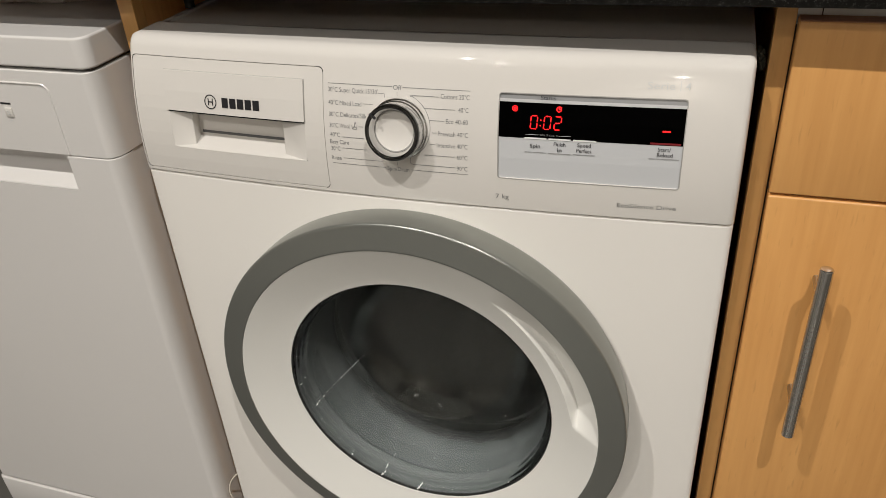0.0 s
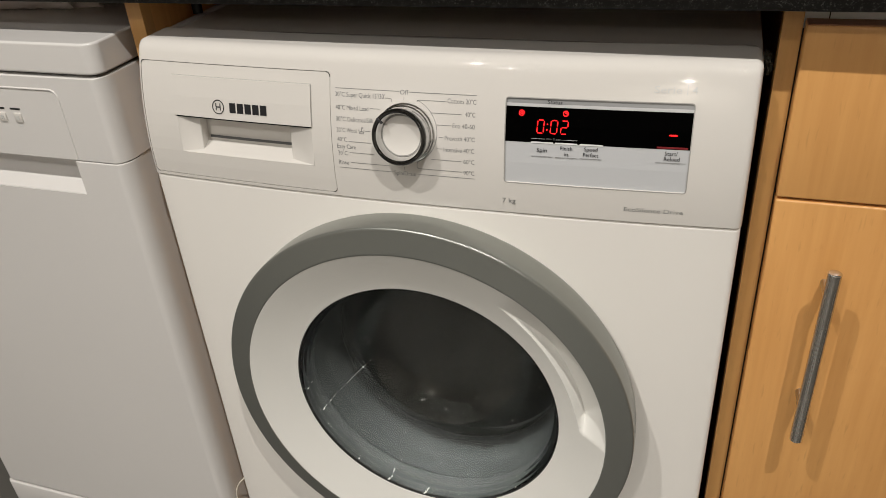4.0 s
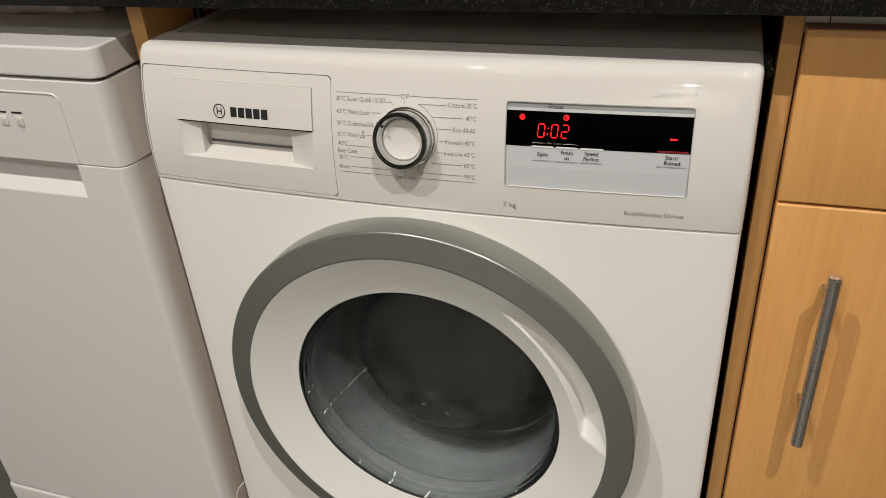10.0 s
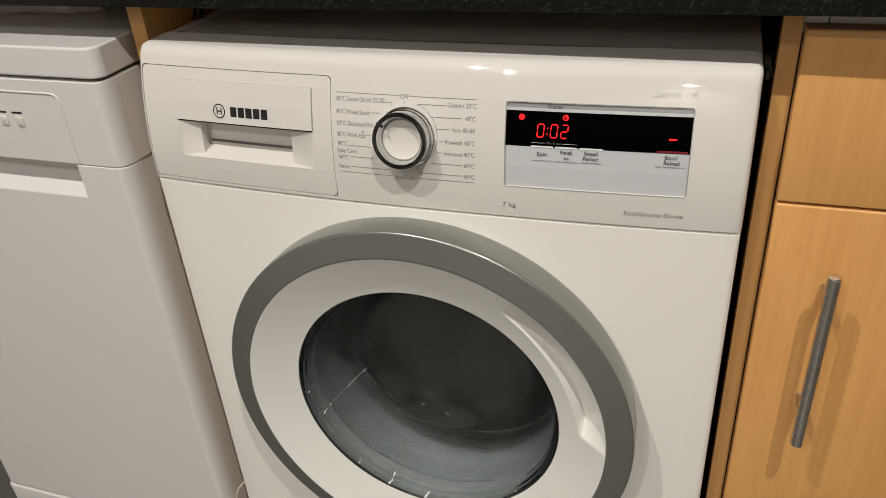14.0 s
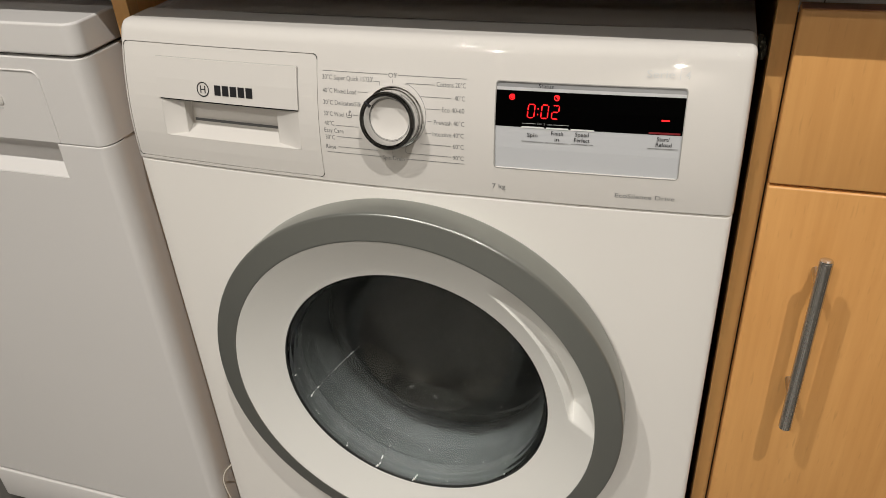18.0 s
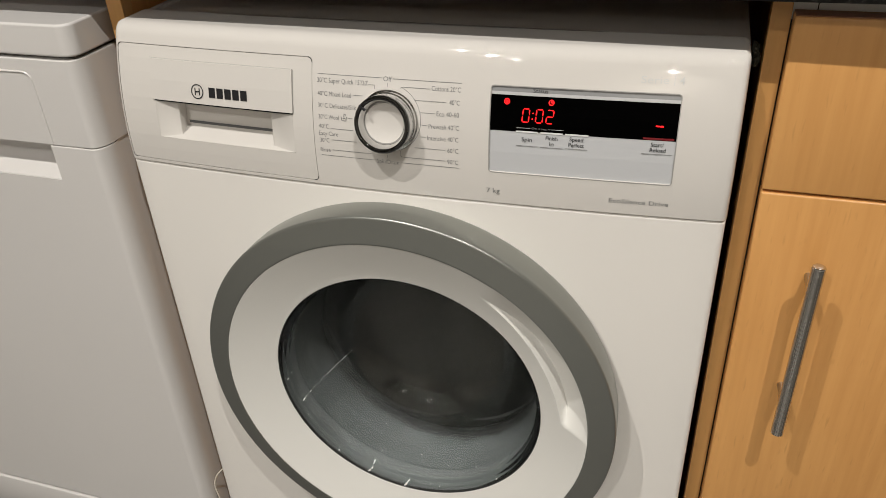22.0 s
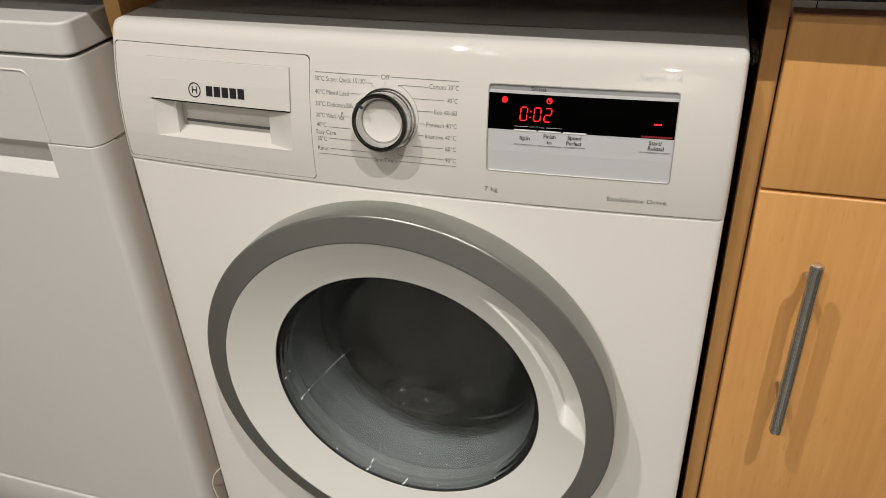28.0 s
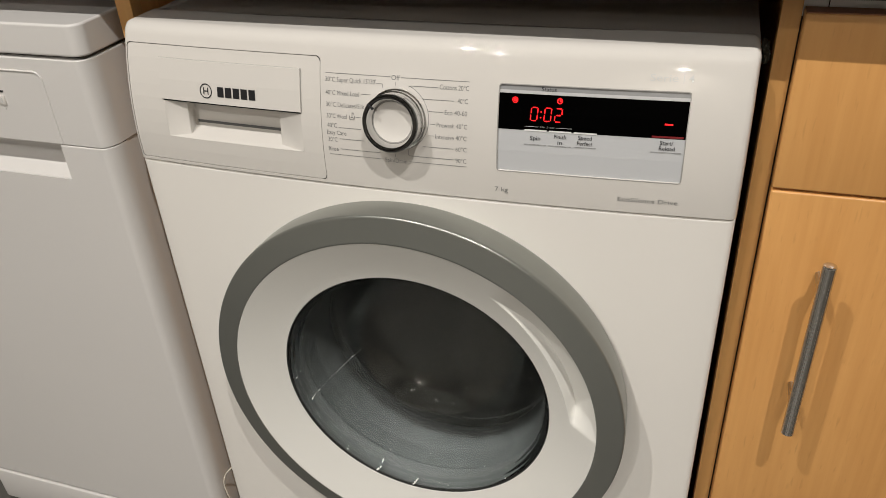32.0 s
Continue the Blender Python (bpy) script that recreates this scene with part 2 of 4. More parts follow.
WHITE_PLASTIC = material("white_plastic", (0.63, 0.6, 0.562), 0.028, vary=0.012, scale=5, rough_vary=0.01)
WHITE_ENAMEL = material("white_enamel", (0.825, 0.791, 0.743), 0.22, vary=0.015, scale=4, bump=0.02, bump_scale=250)
DOOR_WHITE = material("door_white", (0.712, 0.697, 0.657), 0.42, vary=0.015, scale=7)
GREY_WHITE = material("dishwasher_white", (0.65, 0.627, 0.606), 0.14, vary=0.018, scale=4, bump=0.02, bump_scale=250)
SILVER = material("silver_paint", (0.285, 0.292, 0.27), 0.33, metal=0.75, vary=0.015, scale=6, rough_vary=0.02)
CHROME = material("chrome", (0.66, 0.66, 0.66), 0.05, metal=1.0, vary=0.02, rough_vary=0.02)
DIMMED_CHROME = material("dimmed_chrome", (0.12, 0.12, 0.122), 0.03, metal=1.0, vary=0.05, rough_vary=0.02)
# colour streaks imitate the bar's striped reflections besides its brushing
STREAKED = material("streaked_nickel", (0.82, 0.78, 0.73), 0.27, metal=1.0, second=(0.5, 0.475, 0.44), contrast=0.12, scale=60, stretch=(7, 7, 0.05), bump=0.03, bump_scale=300)
DARK_GAP = material("dark_gap", (0.005, 0.005, 0.005), 0.8, specular=0.2)
SLOT = material("slot_grey", (0.1, 0.1, 0.1), 0.6)
PRINT = material("grey_print", (0.19, 0.19, 0.185), 0.6)
PRINT_PALE = material("pale_print", (0.54, 0.54, 0.53), 0.35)
PRINT_BLACK = material("black_print", (0.012, 0.012, 0.014), 0.4)
DISPLAY_GREY = material("display_grey", (0.51, 0.515, 0.525), 0.22, vary=0.02, coat=0.4)
STRIP_LIGHT = material("strip_light", (0.5, 0.5, 0.5), 0.2, vary=0.02, coat=0.5)
DISPLAY_STRIP = material("display_strip", (0.27, 0.272, 0.275), 0.15, vary=0.02, coat=0.5)
DISPLAY_BLACK = material("display_black", (0.0006, 0.0006, 0.0006), 0.06, vary=0.1, specular=0.02)
LED_RED = glow("led_red", (1.0, 0.008, 0.012), 1.9)
LED_DIM = glow("led_dim", (0.3, 0.004, 0.01), 0.15)
PALE_BAR = material("pale_bar", (0.72, 0.72, 0.7), 0.4)
GLASS = glass_material("door_glass")
RUBBER = shaded_rubber_material("grey_rubber", (0.05, 0.055, 0.055), (0.005, 0.005, 0.0045), 0.049 - 0.27, 0.058 - 0.27)
# shade inside the drum is put into both near-black colours below
STEEL = material("shaded_drum_steel", (0.016, 0.016, 0.015), 0.6, metal=0.2, vary=0.08, scale=40)
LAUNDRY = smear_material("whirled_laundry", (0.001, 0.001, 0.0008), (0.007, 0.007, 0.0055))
WOOD = wood_material("pale_beech", (0.715, 0.374, 0.126), (0.595, 0.287, 0.087))
WOOD_EDGE = wood_material("beech_edging", (0.58, 0.318, 0.108), (0.47, 0.236, 0.072))
MELAMINE = material("white_melamine", (0.72, 0.71, 0.69), 0.5)
GRANITE = granite_material("black_granite")
WALL_PAINT = material("wall_paint", (0.38, 0.355, 0.31), 0.85, vary=0.03, scale=3, bump=0.1)
CEILING_PAINT = material("ceiling_paint", (0.84, 0.815, 0.765), 0.9, vary=0.02, scale=3)
DIMMED_PAINT = material("dimmed_wall_paint", (0.28, 0.257, 0.223), 0.85, vary=0.04, scale=3, bump=0.1)
FLOOR_MAT = material("floor_vinyl", (0.085, 0.08, 0.072), 0.5, vary=0.2, scale=9, bump=0.1)
CABLE = material("cream_cable", (0.68, 0.63, 0.54), 0.45)
PAPER = material("crumpled_paper", (0.86, 0.8, 0.76), 0.8, second=(0.4, 0.29, 0.24), scale=11, contrast=0.2)
SHADED_EDGE = material("shaded_edge_band", (0.25, 0.095, 0.038), 0.5, vary=0.15)
GLINT_WHITE = material("glint_specks", (0.86, 0.86, 0.84), 0.2)
SATIN_STEEL = material("satin_steel", (0.5, 0.48, 0.45), 0.3, metal=1.0)
BOUNCE_BROWN = material("bounce_brown", (0.16, 0.1, 0.055), 0.8, vary=0.25, scale=240)
GROOVE = material("groove_grey", (0.33, 0.32, 0.3), 0.5)
GAP_SHADE = material("shaded_gap", (0.075, 0.065, 0.055), 0.7)
TUB_GREY = material("tub_grey", (0.07, 0.07, 0.065), 0.7)
BLACK_HOSE = material("black_hose", (0.01, 0.01, 0.01), 0.5)
WET_HAZE = film_material("wet_haze", (0.25, 0.265, 0.243), 0.03, 0.085)
BASE_HAZE = film_material("base_haze", (0.27, 0.272, 0.235), 0.05, 0.145, (0.0007, 0.0, 0.4716), (0.064, 0.106))
BOWL_HAZE = film_material("bowl_haze", (0.3, 0.325, 0.32), 0.078, 0.18, (0.0117, 0.0, 0.4716), (0.132, 0.115))
SEAT_GREY = material("seat_grey", (0.08, 0.085, 0.083), 0.45, vary=0.1, scale=30)
GASKET = material("dark_gasket", (0.02, 0.02, 0.019), 0.5)
FILM = material("clear_film", (0.045, 0.04, 0.026), 0.4, vary=0.4)


# ---- building helpers ----
def thing(name, at, label, category, group="", kind=""):
    ob = new(name)
    ob.location = at
    return tagged(ob, label, category, group, kind)


def part(name, bm, mat, parent, label="", smooth=0.0, at=None, weighted=False):
    """bm is in world metres; the mesh is kept relative to the parent's place, or to at."""
    base = Vector((0, 0, 0))
    up = parent
    while up is not None:
        base += up.location
        up = up.parent
    here = Vector(at) if at else base
    bmesh.ops.translate(bm, verts=bm.verts, vec=-here)
    bm.normal_update()
    me = bpy.data.meshes.new(name)
    bm.to_mesh(me)
    bm.free()
    me.materials.append(mat)
    if smooth:
        me.shade_smooth()
        me.set_sharp_from_angle(angle=radians(smooth))
    ob = new(name, me)
    ob.parent = parent
    ob.location = here - base
    if weighted:
        ob.modifiers.new("weighted", "WEIGHTED_NORMAL").keep_sharp = True
    return tagged(ob, label)


def box(x0, x1, y0, y1, z0, z1, bevel=0.0, bm=None, seg=2):
    bm = bm or bmesh.new()
    made = bmesh.ops.create_cube(bm, size=1)["verts"]
    for v in made:
        v.co = Vector(((x0 + x1) / 2 + v.co.x * (x1 - x0), (y0 + y1) / 2 + v.co.y * (y1 - y0), (z0 + z1) / 2 + v.co.z * (z1 - z0)))
    if bevel:
        edges = list({e for v in made for e in v.link_edges})
        bmesh.ops.bevel(bm, geom=edges, offset=bevel, segments=seg, profile=0.5, affect="EDGES")
    return bm


def lathe(profile, cx, cz, n=96, close_end=False, warp=None):
    """Turns (radius, y) pairs about the y axis through (cx, cz)."""
    bm = bmesh.new()
    rings = []
    for r, y in profile:
        if r < 1e-6:
            rings.append([bm.verts.new((cx, y, cz))])
            continue
        ring = []
        for i in range(n):
            a = 2 * math.pi * i / n
            rr, yy = warp(r, y, a) if warp else (r, y)
            ring.append(bm.verts.new((cx + rr * math.cos(a), yy, cz + rr * math.sin(a))))
        rings.append(ring)
    for a, b in zip(rings, rings[1:]):
        for i in range(n):
            j = (i + 1) % n
            if len(a) == len(b) == 1:
                break
            if len(b) == 1:
                bm.faces.new((a[i], a[j], b[0]))
            elif len(a) == 1:
                bm.faces.new((a[0], b[j], b[i]))
            else:
                bm.faces.new((a[i], a[j], b[j], b[i]))
    bmesh.ops.recalc_face_normals(bm, faces=bm.faces)
    return bm


def lines_between(a, b, step):
    n = max(1, math.ceil((b - a) / step - 1e-6))
    return [a + (b - a) * i / n for i in range(n)]


def cuts(marks, step):
    marks = sorted(set(round(m, 5) for m in marks))
    out = []
    for a, b in zip(marks, marks[1:]):
        out += lines_between(a, b, step)
    return out + [marks[-1]]


def sheet(x_marks, z_marks, place, holes=(), step=0.012, thick=0.0, inward=Vector((0, 1, 0))):
    """A skin over the rectangle of marks, laid by place(x, z), less the holes (x0, x1, z0, z1); thick turns its rim inward."""
    bm = bmesh.new()
    xs = cuts(list(x_marks) + [h[i] for h in holes for i in (0, 1)], step)
    zs = cuts(list(z_marks) + [h[i] for h in holes for i in (2, 3)], step)
    grid = {}

    def vert(i, j):
        if (i, j) not in grid:
            grid[i, j] = bm.verts.new(place(xs[i], zs[j]))
        return grid[i, j]
    for i in range(len(xs) - 1):
        for j in range(len(zs) - 1):
            mx, mz = (xs[i] + xs[i + 1]) / 2, (zs[j] + zs[j + 1]) / 2
            if any(h[0] < mx < h[1] and h[2] < mz < h[3] for h in holes):
                continue
            bm.faces.new((vert(i, j), vert(i + 1, j), vert(i + 1, j + 1), vert(i, j + 1)))
    if thick:
        rim = [e for e in bm.edges if e.is_boundary]
        made = bmesh.ops.extrude_edge_only(bm, edges=rim)["geom"]
        bmesh.ops.translate(bm, verts=[v for v in made if isinstance(v, bmesh.types.BMVert)], vec=inward * thick)
    return bm


def rod(points, radius, n=12, bm=None):
    """A round rod along the points, capped."""
    bm = bm or bmesh.new()
    pts = [Vector(p) for p in points]
    rings = []
    for i, p in enumerate(pts):
        d = (pts[min(i + 1, len(pts) - 1)] - pts[max(i - 1, 0)]).normalized()
        side = d.cross(Vector((0.3, 0.9, 0.2))).normalized()
        other = d.cross(side)
        rings.append([bm.verts.new(p + radius * (math.cos(2 * math.pi * k / n) * side + math.sin(2 * math.pi * k / n) * other)) for k in range(n)])
    for a, b in zip(rings, rings[1:]):
        for k in range(n):
            bm.faces.new((a[k], a[(k + 1) % n], b[(k + 1) % n], b[k]))
    bm.faces.new(rings[0])
    bm.faces.new(list(reversed(rings[-1])))
    bmesh.ops.recalc_face_normals(bm, faces=bm.faces)
    return bm


# ---- the room ----
def structure(name, bm, mat, label):
    me = bpy.data.meshes.new(name)
    bm.normal_update()
    bm.to_mesh(me)
    bm.free()
    me.materials.append(mat)
    return tagged(new(name, me), label, name.split("_")[0], kind="structure")


structure("floor", box(-2.3, 2.1, -4.9, 0.76, -0.1, 0.0), FLOOR_MAT, "dark grey vinyl kitchen floor")
# unseen ceiling and walls, added to close the room and bounce light
structure("ceiling", box(-2.3, 2.1, -4.9, 0.76, 2.7, 2.8), CEILING_PAINT, "plain white painted ceiling with downlights")
structure("wall_north", box(-2.3, 2.1, 0.64, 0.76, 0.0, 2.7), WALL_PAINT, "plain beige wall behind the appliances")
# coloured darker than the other walls to dim its reflections
structure("wall_south", box(-2.3, 2.1, -4.9, -4.78, 0.0, 2.7), DIMMED_PAINT, "unseen beige wall added across the kitchen, darkened for its reflections")
structure("wall_west", box(-2.3, -2.18, -4.78, 0.64, 0.0, 2.7), WALL_PAINT, "plain beige side wall")
structure("wall_east", box(1.98, 2.1, -4.78, 0.64, 0.0, 2.7), WALL_PAINT, "plain beige side wall")

# ---- the washing machine ----
SAG, LEAN, CURVE = 0.0112, -0.031, 1.641      # the front bows out; the control panel bends back towards its top
ZP, FLAT, ROUND = 0.71, 0.126, 0.017          # panel's foot, the end of its face, the rounding above
HALF = 0.2985
DOOR_X, DOOR_Z = 0.0007, 0.4716
THETA = math.atan(LEAN + 2 * CURVE * FLAT)
PANEL_TOP = FLAT + ROUND * (math.pi / 2 - THETA)


def bow(x):
    y = -SAG * (1 - (x / 0.299) ** 2)
    over = abs(x) - (HALF - 0.006)
    if over > 0:
        y += 0.006 * (1 - math.sqrt(max(0, 1 - (over / 0.006) ** 2)))
    return y


def panel(x, s, out=0.0):
    """The point of the control panel's skin at x and s metres up its face, out metres proud of it."""
    if s <= FLAT:
        y, z, slope = LEAN * s + CURVE * s * s, s, math.atan(LEAN + 2 * CURVE * s)
    else:
        a = min(math.pi / 2, THETA + (s - FLAT) / ROUND)
        y = LEAN * FLAT + CURVE * FLAT * FLAT + ROUND * (math.cos(THETA) - math.cos(a))
        z, slope = FLAT + ROUND * (math.sin(a) - math.sin(THETA)), a
    top, rc = FLAT + ROUND * (1 - math.sin(THETA)), 0.0068
    if z > top - rc:
        x *= (HALF - rc * (1 - math.sqrt(max(0, 1 - ((z - top + rc) / rc) ** 2)))) / HALF
    n = Vector((2 * SAG * x / 0.299 ** 2 * math.cos(slope), -math.cos(slope), math.sin(slope))).normalized()
    return Vector((x, y + bow(x), ZP + z)) + n * out


def on_panel(points, width, out=0.0003):
    """A thin printed line along (x, s) points."""
    bm = bmesh.new()
    for (xa, sa), (xb, sb) in zip(points, points[1:]):
        d = Vector((xb - xa, sb - sa))
        if d.length < 1e-6:
            continue
        d.normalize()
        nx, ns = -d.y * width / 2, d.x * width / 2
        k = max(1, math.ceil(math.hypot(xb - xa, sb - sa) / 0.012))
        for i in range(k):
            ua, ub = i / k, (i + 1) / k
            pa, pb = (xa + (xb - xa) * ua, sa + (sb - sa) * ua), (xa + (xb - xa) * ub, sa + (sb - sa) * ub)
            bm.faces.new([bm.verts.new(panel(px, ps, out)) for px, ps in
                          ((pa[0] - nx, pa[1] - ns), (pb[0] - nx, pb[1] - ns), (pb[0] + nx, pb[1] + ns), (pa[0] + nx, pa[1] + ns))])
    return bm


def disc_on_panel(x, s, radius, inner=0.0, out=0.0003, n=28, squash=1.0):
    bm = bmesh.new()
    ring = [(math.cos(2 * math.pi * i / n), math.sin(2 * math.pi * i / n)) for i in range(n)]
    outer = [bm.verts.new(panel(x + radius * c, s + radius * k * squash, out)) for c, k in ring]
    if inner:
        inn = [bm.verts.new(panel(x + inner * c, s + inner * k * squash, out)) for c, k in ring]
        for i in range(n):
            bm.faces.new((outer[i], outer[(i + 1) % n], inn[(i + 1) % n], inn[i]))
    else:
        bm.faces.new(outer)
    return bm


def patch(x0, x1, s0, s1, out, step=0.02):
    return sheet((x0, x1), (s0, s1), lambda x, s: panel(x, s, out), step=step)


def letters(body, x0, x1, s, cap, place, bold=0.0):
    """A bmesh of printed letters between x0 and x1, centred on height s."""
    curve = bpy.data.curves.new("letters", "FONT")
    curve.body, curve.size, curve.resolution_u, curve.offset = body, 1.0, 3, bold
    ob = new("letters", curve)
    bpy.context.view_layer.update()
    me = bpy.data.meshes.new_from_object(ob.evaluated_get(bpy.context.evaluated_depsgraph_get()))
    bm = bmesh.new()
    bm.from_mesh(me)
    bpy.data.objects.remove(ob)
    bpy.data.curves.remove(curve)
    bpy.data.meshes.remove(me)
    lo, hi = min(v.co.x for v in bm.verts), max(v.co.x for v in bm.verts)
    for v in bm.verts:
        v.co = place(x0 + (v.co.x - lo) / (hi - lo) * (x1 - x0), s + (v.co.y - 0.35) * cap / 0.7)
    return bm


def rounded_outline(x0, x1, z0, z1, r, n=8):
    pts = []
    for cx, cz, a0 in ((x1 - r, z0 + r, -90), (x1 - r, z1 - r, 0), (x0 + r, z1 - r, 90), (x0 + r, z0 + r, 180)):
        pts += [(cx + r * math.cos(radians(a0 + 90 * i / n)), cz + r * math.sin(radians(a0 + 90 * i / n))) for i in range(n + 1)]
    return pts


def washing_machine():
    root = thing("washing_machine", (0, 0.27, 0), "white front-loading washing machine, running, its round glass door shut", "washing machine")
    # casing: sides, back, base, top
    body = box(-HALF, -HALF + 0.012, 0.046, 0.56, 0.03, 0.843, 0.002)
    box(HALF - 0.012, HALF, 0.046, 0.56, 0.03, 0.8415, 0.0, bm=body)
    box(-HALF + 0.012, HALF - 0.012, 0.548, 0.56, 0.03, 0.843, bm=body)
    box(-HALF + 0.012, HALF - 0.012, 0.03, 0.548, 0.03, 0.045, bm=body)
    part("casing", body, WHITE_ENAMEL, root, smooth=35)
    part("top_plate", box(-0.2863, 0.2978, 0.0735, 0.5475, 0.826, 0.8422), WHITE_ENAMEL, root, "white sunken top plate in the worktop's shadow", smooth=35)
    part("top_border", box(-0.2962, -0.2866, 0.032, 0.56, 0.828, 0.8454, 0.003), WHITE_PLASTIC, root, smooth=35)
    part("top_border", box(-0.2866, 0.2905, 0.032, 0.0732, 0.828, 0.8456, 0.0022), WHITE_PLASTIC, root, smooth=35)
    for x in (-0.25, 0.25):
        for y in (0.06, 0.5):
            part("foot", lathe_up(x, y, [(0.0, 0.0), (0.022, 0.0), (0.022, 0.01), (0.012, 0.014), (0.012, 0.031), (0.0, 0.031)]), DARK_GAP, root, "black plastic foot", smooth=40)
    part("kick_plate", box(-0.28, 0.28, 0.012, 0.02, 0.03, 0.1, 0.002), WHITE_PLASTIC, root)
    # the bowed front, open behind the door
    part("front_sheet", front_sheet(), WHITE_ENAMEL, root, smooth=35)
    part("front_lip", front_lip(), WHITE_ENAMEL, root, "rounded upper edge of the front", smooth=60)
    # control panel
    holes = ((-0.2936, -0.0751, 0.0030, 0.1190), (0.0935, 0.2496, 0.0307, 0.1051))
    edge = (-HALF, -HALF + 0.0015, -HALF + 0.003, -HALF + 0.006, HALF - 0.006, HALF - 0.003, HALF - 0.0015, HALF)
    rise = [FLAT + (PANEL_TOP - FLAT) * i / 8 for i in range(9)]
    skin = part("control_panel", sheet(edge, [0.0, 0.0015] + rise, panel, holes, 0.014, thick=0.034), WHITE_PLASTIC, root,
                "glossy white control panel with grey programme print", smooth=40)
    # black sheet added behind the panel as shade in its joints
    part("shadow_gap", sheet((-0.294, 0.294), (-0.003, 0.122), lambda x, s: panel(x, max(s, 0)) + Vector((0, 0.011, min(s, 0))), holes[1:] + ((-0.254, -0.0945, 0.0275, 0.0705),), 0.03), DARK_GAP, root)
    for words, x0, x1, s in PROGRAMMES:
        part("printed_text", letters(words.strip(), x0, x1, s, 0.0041, lambda x, k: panel(x, k, 0.0002)), PRINT, skin)
    for points in LEADERS:
        part("printed_line", on_panel(points, 0.00042), PRINT, skin)
    arc = [(0.001 + 0.0296 * math.cos(a), 0.0712 + 0.0296 * math.sin(a)) for a in [radians(-68 + 136 * i / 28) for i in range(29)]]
    part("printed_line", on_panel(arc, 0.0004), PRINT, skin)
    for stroke in ([(-0.0465, 0.0692), (-0.0459, 0.0656), (-0.0418, 0.0656), (-0.0411, 0.0692)], [(-0.0452, 0.067), (-0.0437, 0.0681), (-0.0422, 0.067)], [(-0.0437, 0.067), (-0.0437, 0.0712), (-0.0428, 0.0718), (-0.0421, 0.0711), (-0.0427, 0.0702)]):
        part("wool_symbol", on_panel(stroke, 0.0006), PRINT, skin)
    part("printed_text", letters("Serie", 0.2165, 0.2383, 0.1156, 0.0056, lambda x, k: panel(x, k, 0.0005)), PRINT_PALE, skin, "pale grey lettering")
    part("printed_line", on_panel([(0.2427, 0.1195), (0.2427, 0.1117)], 0.0006), PRINT_PALE, skin)
    part("printed_text", letters("4", 0.2462, 0.2506, 0.1156, 0.0056, lambda x, k: panel(x, k, 0.0008), 0.006), PRINT_PALE, skin, "pale grey numeral")
    part("printed_text", letters("7 kg", 0.0915, 0.1036, 0.0123, 0.0046, lambda x, k: panel(x, k, 0.0003)), PRINT, skin)
    part("printed_text", letters("EcoSilence Drive", 0.1998, 0.2495, 0.0126, 0.0041, lambda x, k: panel(x, k, 0.0003)), PRINT, skin)
    detergent_drawer(root)
    dial(root)
    display(root)
    door(root)
    return root


def lathe_up(x, y, profile, n=20):
    bm = bmesh.new()
    rings = []
    for r, z in profile:
        rings.append([bm.verts.new((x + r * math.cos(2 * math.pi * i / n), y + r * math.sin(2 * math.pi * i / n), z)) for i in range(n)] if r else [bm.verts.new((x, y, z))])
    for a, b in zip(rings, rings[1:]):
        for i in range(n):
            j = (i + 1) % n
            if len(a) == 1:
                bm.faces.new((a[0], b[i], b[j]))
            elif len(b) == 1:
                bm.faces.new((a[j], a[i], b[0]))
            else:
                bm.faces.new((a[i], a[j], b[j], b[i]))
    bmesh.ops.recalc_face_normals(bm, faces=bm.faces)
    return bm


LIP = 0.0024


def front_lip():
    """The rounded upper edge of the front sheet, under the control panel."""
    def place(x, arc):
        a = arc / 0.05
        return Vector((x, bow(max(-HALF, min(HALF, x))) + 0.0012 + LIP * (1 - math.cos(a)), ZP - 0.0016 - LIP + LIP * math.sin(a)))
    return sheet((-0.3005, 0.2981, *[side * (HALF - d) for side in (-1, 1) for d in (0.0005, 0.0015, 0.003, 0.006)]), (0.0, 0.025 * math.pi), place, (), 0.014)


def front_sheet():
    """The front sheet from z 0.1 to its rounded lip, cut open behind the door."""
    left, right, cut = -0.3005, 0.2981, 0.158
    bends = [side * (HALF - d) for side in (-1, 1) for d in (0.0005, 0.0015, 0.003, 0.006)]
    return sheet([left, right] + bends, (0.1, ZP - 0.0016 - LIP), lambda x, z: Vector((x, bow(max(-HALF, min(HALF, x))) + 0.0012, z)),
                 ((DOOR_X - cut, DOOR_X + cut, DOOR_Z - cut, DOOR_Z + cut),), 0.02, thick=0.047)


